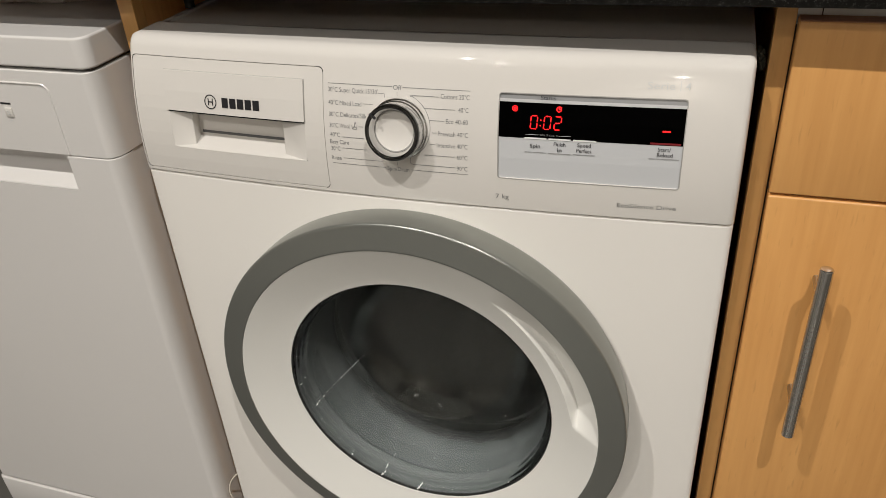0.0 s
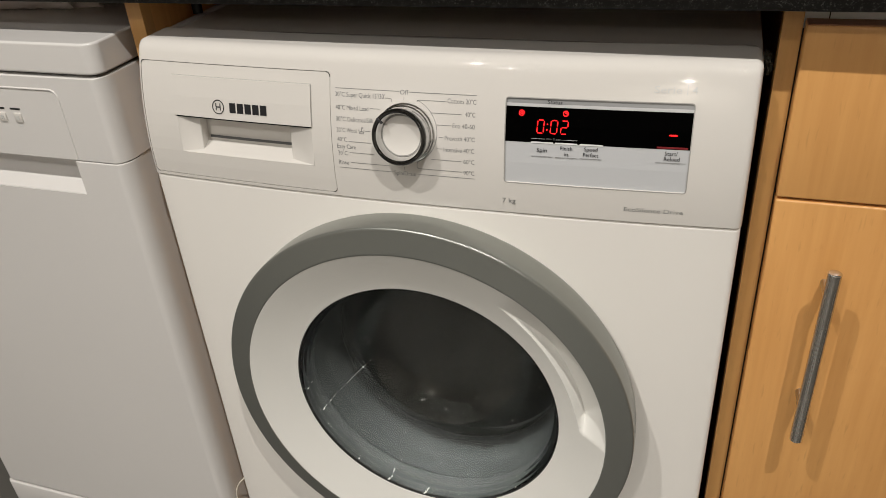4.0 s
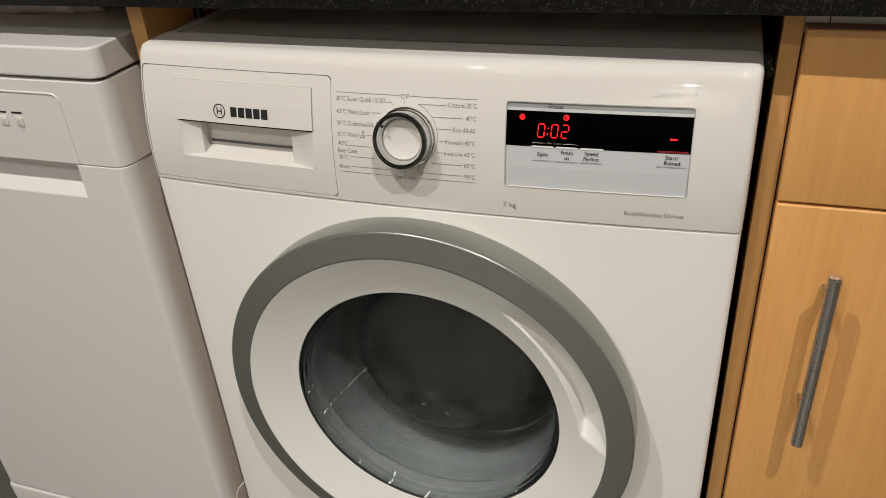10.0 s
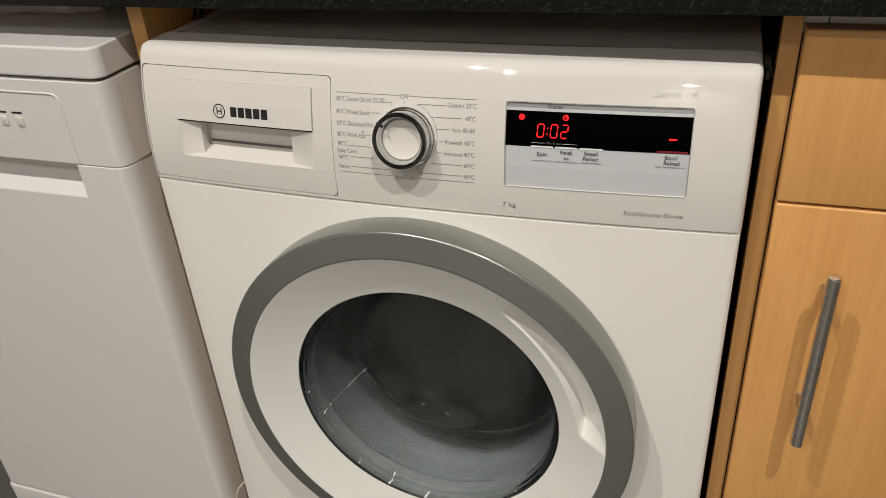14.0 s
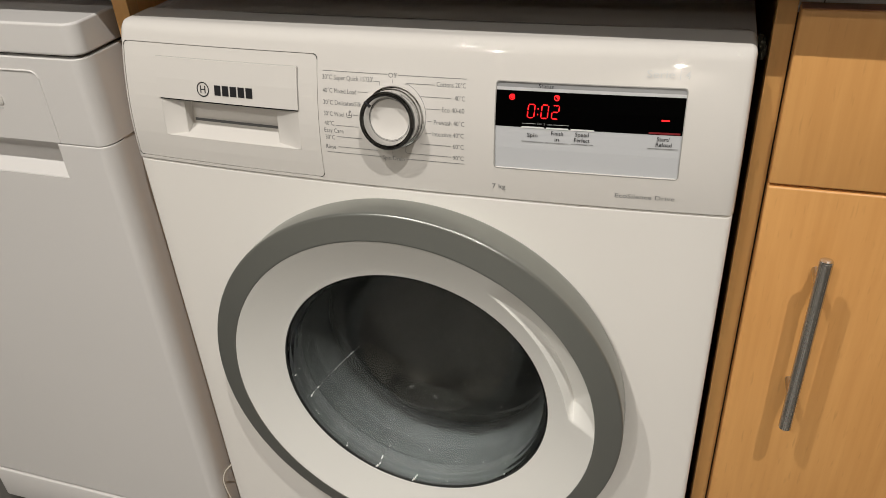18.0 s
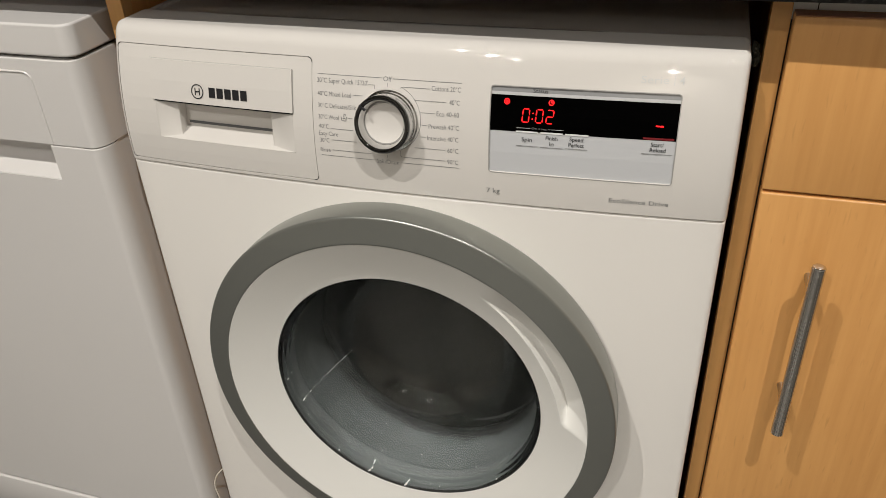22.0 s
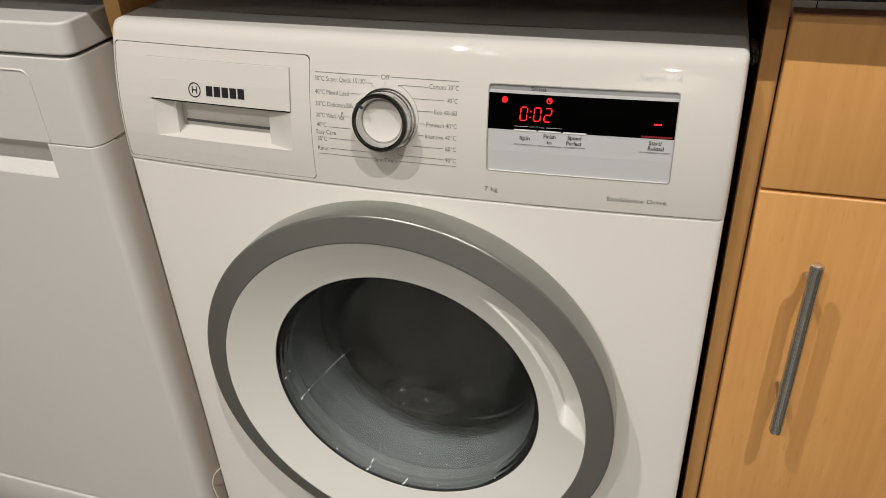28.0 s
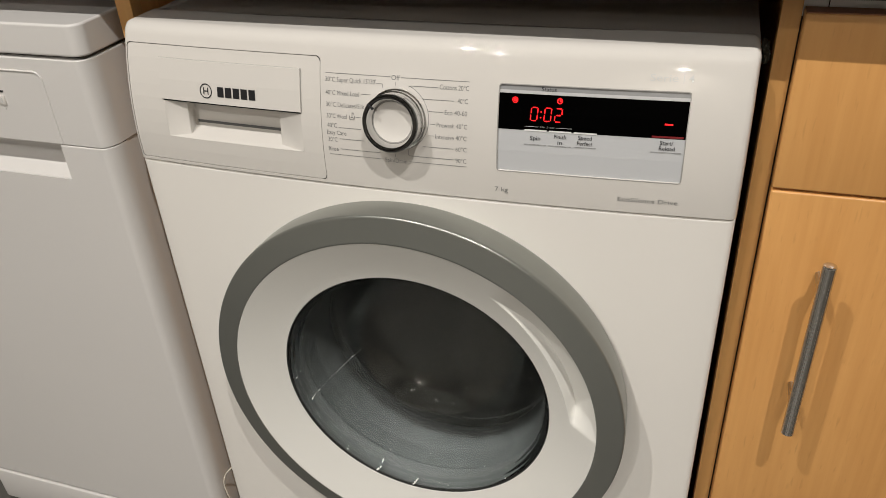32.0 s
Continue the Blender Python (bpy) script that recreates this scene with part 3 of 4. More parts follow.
PROGRAMMES = [
    ("30°C Super Quick 15'/30'", -0.0699, -0.02, 0.1001), ("Off", -0.0052, 0.003, 0.1049), ("Cottons 20°C", 0.0401, 0.0666, 0.0997),
    ("40°C", 0.0567, 0.066, 0.0889), ("Eco 40-60", 0.0453, 0.0658, 0.0786), ("Prewash 40°C", 0.038, 0.066, 0.0673),
    ("Intensive 40°C", 0.0368, 0.0656, 0.0568), ("60°C", 0.0555, 0.0656, 0.0466), ("90°C", 0.0553, 0.0654, 0.0360),
    ("40°C Mixed Load", -0.0698, -0.0363, 0.0886), ("30°C Delicates/Silk", -0.0696, -0.0314, 0.0781), ("30°C Wool", -0.0695, -0.049, 0.0678),
    ("40°C ", -0.0694, -0.0594, 0.0590), ("Easy Care", -0.07, -0.0504, 0.0523), ("30°C ", -0.0693, -0.0598, 0.0457),
    ("Rinse", -0.0696, -0.0594, 0.0365), ("Spin/Drain", -0.0126, 0.009, 0.0307)]
LEADERS = [
    [(-0.0696, 0.1054), (-0.0062, 0.1054)], [(0.0041, 0.1052), (0.0669, 0.1052)], [(-0.069, 0.0311), (-0.0143, 0.0311)], [(0.0112, 0.0309), (0.0659, 0.0309)],
    [(-0.0195, 0.099), (-0.0136, 0.099), (-0.0133, 0.0957)], [(-0.0012, 0.1012), (-0.0012, 0.0983)], [(0.0385, 0.0989), (0.0135, 0.0989), (0.0122, 0.0985), (0.0115, 0.0976), (0.0118, 0.0989)],
    [(0.0244, 0.0886), (0.0535, 0.0886)], [(0.0299, 0.0784), (0.0438, 0.0784)], [(0.0321, 0.0675), (0.0364, 0.0675)], [(0.0303, 0.057), (0.0352, 0.057)],
    [(0.0246, 0.0466), (0.0533, 0.0466)], [(0.0118, 0.0437), (0.0108, 0.0413), (0.0105, 0.0385), (0.0112, 0.0371), (0.0125, 0.0366), (0.0537, 0.0366)], [(-0.0346, 0.089), (-0.025, 0.089)],
    [(-0.0397, 0.0681), (-0.0351, 0.0681)], [(-0.0577, 0.0573), (-0.035, 0.0573)], [(-0.0573, 0.0467), (-0.0322, 0.0467)],
    [(-0.057, 0.0369), (-0.0167, 0.0369)], [(-0.0021, 0.0372), (-0.0021, 0.0344)]]


def detergent_drawer(root):
    x0, x1, s0, s1 = -0.2929, -0.0758, 0.0037, 0.1183
    h = (-0.2936, -0.0751, 0.0030, 0.1190)
    rec = (-0.2519, -0.0967, 0.0298, 0.0684)
    front = part("detergent_drawer", sheet((x0, x1), (s0, s1), lambda x, s: panel(x, s, -0.0003), (rec,), 0.014, thick=0.009), WHITE_PLASTIC, root, "closed detergent drawer with a scooped grip")
    for cx, cs, dx, ds in ((h[0], h[2], 1, 1), (h[1], h[2], -1, 1), (h[1], h[3], -1, -1), (h[0], h[3], 1, -1)):
        r = 0.0042
        turn = [(cx + dx * r * (1 - math.sin(k * math.pi / 12)), cs + ds * r * (1 - math.cos(k * math.pi / 12))) for k in range(7)]
        fill = bmesh.new()
        fill.faces.new([fill.verts.new(panel(x, s, 0.00005)) for x, s in [(cx, cs)] + turn])
        part("corner_fillet", fill, WHITE_PLASTIC, front)
        part("corner_gap", on_panel([(x + dx * 0.00035, s + ds * 0.00035) for x, s in turn], 0.0007, 0.00008), DARK_GAP, front)
    # scooped grip: back wall, sloping floor and cheeks
    bm = bmesh.new()
    deep = 0.021
    back = (-0.2335, -0.1262, 0.0375, 0.0684)
    f = [panel(x, s) for x, s in ((rec[0], rec[2]), (rec[1], rec[2]), (rec[1], rec[3]), (rec[0], rec[3]))]
    b = [panel(x, s, -deep) for x, s in ((back[0], back[2]), (back[1], back[2]), (back[1], back[3]), (back[0], back[3]))]
    fv, bv = [bm.verts.new(p) for p in f], [bm.verts.new(p) for p in b]
    # the cheeks slope in a little, then drop straight to the back wall
    xl, xr, step_in = -0.2294, -0.1238, 0.006
    low = rec[2] + (back[2] - rec[2]) * step_in / deep
    cr, cl = bm.verts.new(panel(xr, back[3], -step_in)), bm.verts.new(panel(xl, back[3], -step_in))
    dr, dl = bm.verts.new(panel(xr, low, -step_in)), bm.verts.new(panel(xl, low, -step_in))
    for face in ((bv[0], bv[1], bv[2], bv[3]), (fv[0], fv[1], dr, bv[1], bv[0], dl), (fv[2], fv[3], cl, bv[3], bv[2], cr), (fv[3], fv[0], dl, cl), (cl, dl, bv[0], bv[3]), (fv[1], fv[2], cr, dr), (cr, bv[2], bv[1], dr)):
        bm.faces.new(face)
    bmesh.ops.recalc_face_normals(bm, faces=bm.faces)
    bmesh.ops.bevel(bm, geom=[e for e in bm.edges if not e.is_boundary], offset=0.0008, segments=2, profile=0.5, affect="EDGES")
    part("grip", bm, WHITE_PLASTIC, front, smooth=60)
    part("grip_slot", patch(-0.2300, -0.1285, 0.0410, 0.0440, -deep + 0.0006), SLOT, front, "dark slot")
    # flat grey sheet whose rim paints the edge shade round the plate
    part("plate_outline", patch(-0.2546, -0.0953, 0.0682, 0.1074, 0.0004, 0.006), GROOVE, front)
    part("brand_plate", sheet((-0.2541, -0.0958), (0.0682, 0.1068), lambda x, s: panel(x, s, 0.0014), (), 0.02, thick=0.0017), WHITE_PLASTIC, front)
    # flat black strip painted along the plate's foot as its shade
    part("plate_shade", patch(-0.2525, -0.0964, 0.0668, 0.0683, 0.0002), DARK_GAP, front, "black strip painted as shade under the plate")
    # maker's mark: a ring with a bar pair, and five plain blocks
    mark = disc_on_panel(-0.1994, 0.0798, 0.0070, 0.0060, 0.0017)
    for bar in ([(-0.2018, 0.0765), (-0.2018, 0.0832)], [(-0.197, 0.0765), (-0.197, 0.0832)], [(-0.2018, 0.0798), (-0.197, 0.0798)]):
        extra = on_panel(bar, 0.0011, 0.0017)
        me = bpy.data.meshes.new("mark")
        extra.to_mesh(me)
        extra.free()
        mark.from_mesh(me)
        bpy.data.meshes.remove(me)
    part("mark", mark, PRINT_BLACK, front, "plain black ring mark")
    for i in range(5):
        a = -0.1862 + i * 0.0088
        part("mark_bar", patch(a, a + 0.0071, 0.0752, 0.0846, 0.0017), PRINT_BLACK, front, "plain black block")


def dial(root):
    centre, radius, tall = (0.0005, 0.0692), 0.0255, 0.0205
    base = panel(*centre)
    axis = (panel(centre[0], centre[1], 1.0) - base).normalized()
    turn = axis.to_track_quat("Y", "Z").to_matrix().to_4x4()

    def turned(profile, n=72):
        """Profile of (radius, height) pairs set up on the panel's slope."""
        bm = lathe(profile, 0, 0, n)
        bmesh.ops.transform(bm, matrix=Matrix.Translation(base) @ turn, verts=bm.verts)
        return bm
    knob = part("programme_dial", turned([(radius + 0.0022, 0.0002), (radius + 0.0022, 0.0014), (radius + 0.0014, 0.0021), (radius + 0.0012, 0.006), (radius + 0.0004, 0.0068), (radius, tall - 0.0052)]), CHROME, root, "chrome-sided programme dial with a white face", smooth=35)
    # chrome darkened in colour to stand in for dark reflections
    part("dark_ring", turned([(radius, tall - 0.0052), (radius + 0.0003, tall - 0.0042), (radius + 0.0003, tall - 0.0014), (radius - 0.0004, tall - 0.0003), (radius - 0.0017, tall), (radius - 0.0030, tall - 0.0005), (radius - 0.0037, tall - 0.0015)]), DIMMED_CHROME, knob, "chrome ring with dark reflections put into its colour", smooth=60)
    part("inner_ring", turned([(radius - 0.0037, tall - 0.0015), (radius - 0.0046, tall - 0.0035), (radius - 0.0055, tall - 0.006), (radius - 0.0063, tall - 0.0090)]), CHROME, knob, smooth=60)
    part("face_groove", turned([(radius - 0.0063, tall - 0.0090), (radius - 0.0066, tall - 0.0096), (radius - 0.0070, tall - 0.0096), (radius - 0.0073, tall - 0.0092)]), GROOVE, knob, "thin grey groove round the face", smooth=30)
    part("dial_face", turned([(radius - 0.0073, tall - 0.0092), (radius - 0.009, tall - 0.0098), (0.0, tall - 0.01)]), WHITE_PLASTIC, knob, "white recessed face", smooth=60)
    # pointer notch in the ring, at the chosen programme
    a = radians(141)
    across = Vector((1, 0, 0))
    upward = axis.cross(across)
    radial = across * math.cos(a) + upward * math.sin(a)
    notch = box(-0.0042, 0.0027, -0.0014, 0.0012, -0.001, 0.001, 0.0003)
    side = radial.cross(axis)
    spin = Matrix((radial, axis, side)).transposed().to_4x4()
    bmesh.ops.transform(notch, matrix=Matrix.Translation(base + radial * (radius - 0.0024) + axis * (tall - 0.0004)) @ spin, verts=notch.verts)
    part("pointer", notch, PRINT_BLACK, knob, "black pointer mark")


SEGMENTS = {"0": "abcdef", "2": "abged"}


def digit(bm, ch, x0, s0, w, h, t=0.0009, lean=0.07):
    g = 0.0007
    spans = {"a": ((g, h), (w - g, h)), "g": ((g, h / 2), (w - g, h / 2)), "d": ((g, 0), (w - g, 0)), "f": ((0, h / 2 + g), (0, h - g)), "b": ((w, h / 2 + g), (w, h - g)),
             "e": ((0, g), (0, h / 2 - g)), "c": ((w, g), (w, h / 2 - g))}
    for seg in SEGMENTS[ch]:
        (xa, sa), (xb, sb) = spans[seg]
        one = on_panel([(x0 + xa + sa * lean, s0 + sa), (x0 + xb + sb * lean, s0 + sb)], t, -0.0008)
        me = bpy.data.meshes.new("seg")
        one.to_mesh(me)
        one.free()
        bm.from_mesh(me)
        bpy.data.meshes.remove(me)
    return bm


def display(root):
    sunk = -0.0014
    pane = part("display", patch(0.0930, 0.2500, 0.0302, 0.0682, sunk), DISPLAY_GREY, root, "lit control display in a grey glossy window")
    part("display_strip", patch(0.0930, 0.2500, 0.1008, 0.1056, sunk + 0.0002), DISPLAY_STRIP, pane, "grey translucent strip")
    part("display_edge", patch(0.0930, 0.2500, 0.0982, 0.1008, sunk + 0.0002), STRIP_LIGHT, pane, "pale grey edge of the strip")
    part("display_screen", patch(0.0930, 0.2500, 0.0680, 0.0982, sunk + 0.0002), DISPLAY_BLACK, pane, "black screen with red figures")
    rim = rounded_outline(0.0932, 0.2499, 0.0304, 0.1054, 0.0028, 5)
    part("display_rim", on_panel(rim + rim[:1], 0.0008, 0.00025), GROOVE, pane, "thin grey rim of the display window")
    for ch, x in (("0", 0.1212), ("0", 0.1328), ("2", 0.1418)):
        part("red_figure", digit(bmesh.new(), ch, x, 0.0766, 0.0056, 0.0110, 0.0008), LED_RED, pane, "glowing red figure " + ch)
    dots = disc_on_panel(0.1300, 0.0795, 0.0006, 0, -0.0008, 10)
    other = disc_on_panel(0.1303, 0.0842, 0.0006, 0, -0.0008, 10)
    me = bpy.data.meshes.new("dots")
    other.to_mesh(me)
    other.free()
    dots.from_mesh(me)
    part("red_colon", dots, LED_RED, pane)
    spiral = disc_on_panel(0.1074, 0.0929, 0.0025, 0.0019, -0.0008)
    eye = disc_on_panel(0.1074, 0.0929, 0.0013, 0.0006, -0.0008)
    me = bpy.data.meshes.new("eye")
    eye.to_mesh(me)
    eye.free()
    spiral.from_mesh(me)
    part("red_symbol", spiral, LED_RED, pane, "glowing red round symbol")
    clock = disc_on_panel(0.1455, 0.0937, 0.0024, 0.0017, -0.0008)
    hand = on_panel([(0.1455, 0.0955), (0.1455, 0.0937), (0.147, 0.0937)], 0.0007, -0.0008)
    me = bpy.data.meshes.new("hand")
    hand.to_mesh(me)
    hand.free()
    clock.from_mesh(me)
    part("red_symbol", clock, LED_RED, pane, "glowing red clock symbol")
    part("red_dash", patch(0.232, 0.2384, 0.0791, 0.0803, -0.0008), LED_RED, pane)
    part("red_bar", patch(0.2228, 0.2479, 0.0686, 0.0702, -0.0008), LED_DIM, pane, "dim red bar")
    for a, b in ((0.1166, 0.1358), (0.1378, 0.1568), (0.1588, 0.1784)):
        part("pale_bar", patch(a, b, 0.0677, 0.0690, -0.0008), PALE_BAR, pane)
    at = lambda x, k: panel(x, k, -0.0009)
    for words, x0, x1, s in (("Status", 0.1294, 0.142, 0.1026), ("Spin", 0.1218, 0.1308, 0.0618), ("Finish", 0.1425, 0.1527, 0.0643), ("in", 0.1457, 0.1496, 0.0593),
                             ("Speed", 0.1628, 0.1743, 0.0646), ("Perfect", 0.1622, 0.1752, 0.0598), ("Start/", 0.2298, 0.2403, 0.0646), ("Reload", 0.2294, 0.2421, 0.0600)):
        part("printed_text", letters(words, x0, x1, s, 0.0034, at, 0.004), PRINT_BLACK, pane)
    part("printed_text", letters("On 3 sec.", 0.1300, 0.1433, 0.0717, 0.0018, at), PRINT, pane)
    for a, b, s in ((0.117, 0.136, 0.056), (0.138, 0.1575, 0.0559), (0.1595, 0.1783, 0.0562), (0.2228, 0.2475, 0.0565)):
        part("printed_line", on_panel([(a, s), (b, s)], 0.0005, -0.0009), PRINT, pane)
    for a, b in ((0.1169, 0.1288), (0.144, 0.1571)):
        part("printed_line", on_panel([(a, 0.0715), (b, 0.0715)], 0.0003, -0.0008), PRINT_PALE, pane)


def ease(u):
    u = max(0.0, min(1.0, u))
    return u * u * (3 - 2 * u)


def scoop(r, y, a):
    """Sinks the white frame into a finger grip along its right side: a sloping wall, a flat floor and an end wall."""
    deg = (math.degrees(a) + 180) % 360 - 180
    top = np.interp(deg, (2, 10, 19, 29, 38, 47, 58), (0.1725, 0.1700, 0.1686, 0.1690, 0.1702, 0.1725, 0.1760))
    foot = np.interp(deg, (6, 17, 28, 44, 49, 58), (0.1774, 0.1762, 0.1752, 0.1758, 0.1766, 0.1785))
    across = max(0.0, min(1.0, (r - top) / (foot - top)))
    out = max(0.0, min(1.0, (r - 0.175) / 0.025))
    low, high = 2.0 - 3.0 * out, 7.0 + 6.5 * out
    end = max(0.0, min(1.0, (deg - low) / (high - low)))
    return r, y + 0.0145 * across * end * ease((60 - deg) / 25)


def door(root):
    ring = [(0.2235, -0.006), (0.2258, -0.0115), (0.2265, -0.014), (0.2274, -0.030), (0.2277, -0.0414), (0.22762, -0.0426), (0.2273, -0.0436), (0.2267, -0.0443), (0.2258, -0.0447), (0.2244, -0.0450),
            (0.2200, -0.0460), (0.2035, -0.0499), (0.2022, -0.0502), (0.2012, -0.0501), (0.2006, -0.0495), (0.2003, -0.0485), (0.2003, -0.024)]
    leaf = part("door", lathe(ring, DOOR_X, DOOR_Z, 192), SILVER, root, "round porthole door with a satin silver ring", smooth=30)
    rs = [0.2006 - (0.2006 - 0.1504) * i / 80 for i in range(81)]
    frame_profile = [(r, -0.0312 - 0.0186 * ((r - 0.1504) / 0.0502) ** 1.12) for r in rs] + [(0.1500, -0.0306)]
    part("inner_frame", lathe(frame_profile, DOOR_X, DOOR_Z, 540, warp=scoop), DOOR_WHITE, leaf, "white sloping frame with a scooped finger grip", smooth=50)
    out = [(0.1494, -0.0290), (0.1482, -0.0296), (0.1470, -0.0285), (0.1462, -0.0255), (0.1456, -0.0232), (0.1446, -0.0222), (0.1440, -0.0180), (0.1436, -0.0160), (0.1426, -0.0150), (0.1419, -0.0085), (0.1390, 0.003), (0.1350, 0.014), (0.1303, 0.026), (0.1245, 0.040), (0.1165, 0.056), (0.1065, 0.071),
           (0.0945, 0.0815), (0.079, 0.0878), (0.060, 0.0908), (0.040, 0.0925), (0.02, 0.0933), (0.0, 0.0935)]
    # the far side of the glass runs 4.5 mm behind the near side
    inner = []
    for k in range(len(out) - 1, 9, -1):
        (ra, ya), (rb, yb) = out[k - 1], out[min(k + 1, len(out) - 1)]
        span = math.hypot(rb - ra, yb - ya)
        nr, ny = ((yb - ya) / span, (ra - rb) / span) if k < len(out) - 1 else (0.0, 1.0)
        inner.append((out[k][0] + 0.0045 * nr, out[k][1] + 0.0045 * ny))
    inner += [(0.1478, -0.0145), (0.1488, -0.021), (0.1498, -0.027)]
    bowl = part("glass_bowl", lathe(out + inner, DOOR_X, DOOR_Z, 160), GLASS, leaf, "clear deep glass bowl with lamp glints", smooth=60)
    bowl.visible_shadow = False
    part("glass_gasket", lathe([(0.1501, -0.0308), (0.1492, -0.0304), (0.1492, -0.0275)], DOOR_X, DOOR_Z, 160), GASKET, leaf, "dark gasket round the glass", smooth=30)
    part("glass_seat", lathe([(0.1500, -0.0285), (0.1512, -0.0245), (0.1506, -0.012), (0.1485, 0.001), (0.151, 0.003), (0.158, 0.0025)], DOOR_X, DOOR_Z, 160), SEAT_GREY, leaf, "grey seat behind the glass rim", smooth=30)

    def coat(first, last, proud=0.0004):
        """The glass's near side between two of its rings, a little proud."""
        rings = []
        for k in range(first, last):
            (ra, ya), (rb, yb) = out[k - 1], out[min(k + 1, len(out) - 1)]
            span = math.hypot(rb - ra, yb - ya)
            nr, ny = ((yb - ya) / span, (ra - rb) / span) if k < len(out) - 1 else (0.0, 1.0)
            rings.append((max(0.0, out[k][0] - proud * nr), out[k][1] - proud * ny))
        return lathe(rings, DOOR_X, DOOR_Z, 128)
    # wet films that also paint haze, lightening the bowl's wall and base
    part("wet_haze", coat(8, len(out)), WET_HAZE, leaf, "broken wet film with haze painted in on the glass", smooth=60)
    part("base_haze", coat(15, len(out), 0.0012), BASE_HAZE, leaf, "streaky wet film with haze painted on the bowl's base", smooth=60)
    part("bowl_haze", coat(8, 15, 0.0008), BOWL_HAZE, leaf, "pale haze painted on the bowl's wall", smooth=60)
    # white specks, placed to fit the camera's view, stand in for lamp glints
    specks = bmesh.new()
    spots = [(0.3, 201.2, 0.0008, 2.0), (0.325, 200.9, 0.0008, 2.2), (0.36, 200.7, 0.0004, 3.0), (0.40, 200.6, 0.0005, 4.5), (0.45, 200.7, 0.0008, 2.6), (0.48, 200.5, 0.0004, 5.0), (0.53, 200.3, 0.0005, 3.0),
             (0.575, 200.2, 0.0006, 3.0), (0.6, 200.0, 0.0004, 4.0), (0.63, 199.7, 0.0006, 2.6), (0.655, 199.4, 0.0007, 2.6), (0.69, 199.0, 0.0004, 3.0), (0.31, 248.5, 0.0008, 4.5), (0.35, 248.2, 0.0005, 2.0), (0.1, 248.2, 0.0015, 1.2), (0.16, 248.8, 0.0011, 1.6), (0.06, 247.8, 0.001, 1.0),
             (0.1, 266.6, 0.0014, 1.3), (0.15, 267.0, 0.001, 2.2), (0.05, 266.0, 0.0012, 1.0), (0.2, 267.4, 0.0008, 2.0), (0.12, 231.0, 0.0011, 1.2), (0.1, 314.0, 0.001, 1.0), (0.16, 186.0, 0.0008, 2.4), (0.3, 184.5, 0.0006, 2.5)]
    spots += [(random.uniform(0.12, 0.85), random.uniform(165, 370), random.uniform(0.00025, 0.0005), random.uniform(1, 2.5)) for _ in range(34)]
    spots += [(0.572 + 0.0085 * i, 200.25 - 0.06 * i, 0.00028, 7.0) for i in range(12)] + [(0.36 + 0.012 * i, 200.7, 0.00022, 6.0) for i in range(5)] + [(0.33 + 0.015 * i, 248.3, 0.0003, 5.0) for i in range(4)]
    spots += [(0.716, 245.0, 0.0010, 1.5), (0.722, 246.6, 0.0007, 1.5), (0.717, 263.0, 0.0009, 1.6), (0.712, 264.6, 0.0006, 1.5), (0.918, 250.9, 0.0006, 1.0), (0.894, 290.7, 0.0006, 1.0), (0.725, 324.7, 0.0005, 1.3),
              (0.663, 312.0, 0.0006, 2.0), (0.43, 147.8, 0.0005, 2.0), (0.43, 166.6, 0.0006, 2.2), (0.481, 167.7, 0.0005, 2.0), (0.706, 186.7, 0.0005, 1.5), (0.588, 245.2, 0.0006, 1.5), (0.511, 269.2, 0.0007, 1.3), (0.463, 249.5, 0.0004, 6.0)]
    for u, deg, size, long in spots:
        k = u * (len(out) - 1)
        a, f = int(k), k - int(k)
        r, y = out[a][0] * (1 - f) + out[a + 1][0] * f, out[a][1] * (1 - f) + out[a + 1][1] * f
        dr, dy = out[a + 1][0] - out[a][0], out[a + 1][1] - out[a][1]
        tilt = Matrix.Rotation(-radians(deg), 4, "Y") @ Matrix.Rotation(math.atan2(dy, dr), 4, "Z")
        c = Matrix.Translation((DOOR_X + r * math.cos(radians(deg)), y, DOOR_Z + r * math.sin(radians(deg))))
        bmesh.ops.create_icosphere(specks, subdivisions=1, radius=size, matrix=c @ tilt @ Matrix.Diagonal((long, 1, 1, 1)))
    sparkles = part("glint_specks", specks, GLINT_WHITE, leaf, "tiny white specks painted as lamp glints on the glass", smooth=80)
    tagged(sparkles, kind="stuff")
    seal = [(0.190, -0.004), (0.168, -0.008), (0.1600, -0.004), (0.1570, 0.003), (0.1535, 0.006), (0.1544, 0.010), (0.1515, 0.014), (0.1526, 0.018), (0.1496, 0.023), (0.1503, 0.027), (0.1482, 0.032), (0.1466, 0.040), (0.1456, 0.047),
            (0.1446, 0.055), (0.1446, 0.061), (0.1454, 0.066), (0.1472, 0.071), (0.1502, 0.076), (0.1545, 0.080), (0.162, 0.084), (0.20, 0.088)]
    def uneven(r, y, a):
        # weight of the lip's wobble, growing with depth
        wet = ease((y - 0.03) / 0.025)
        return r + wet * (0.0016 * noise.noise(Vector((3 * math.cos(a), 3 * math.sin(a), 60 * y))) + 0.0009 * noise.noise(Vector((14 * math.cos(a), 14 * math.sin(a), 5)))), y
    part("door_seal", lathe(seal, DOOR_X, DOOR_Z, 256, warp=uneven), RUBBER, root, "grey ribbed rubber door seal with shade painted on its inner lip", smooth=60)
    tub = [(0.20, 0.089), (0.262, 0.092), (0.262, 0.47), (0.0, 0.475)]
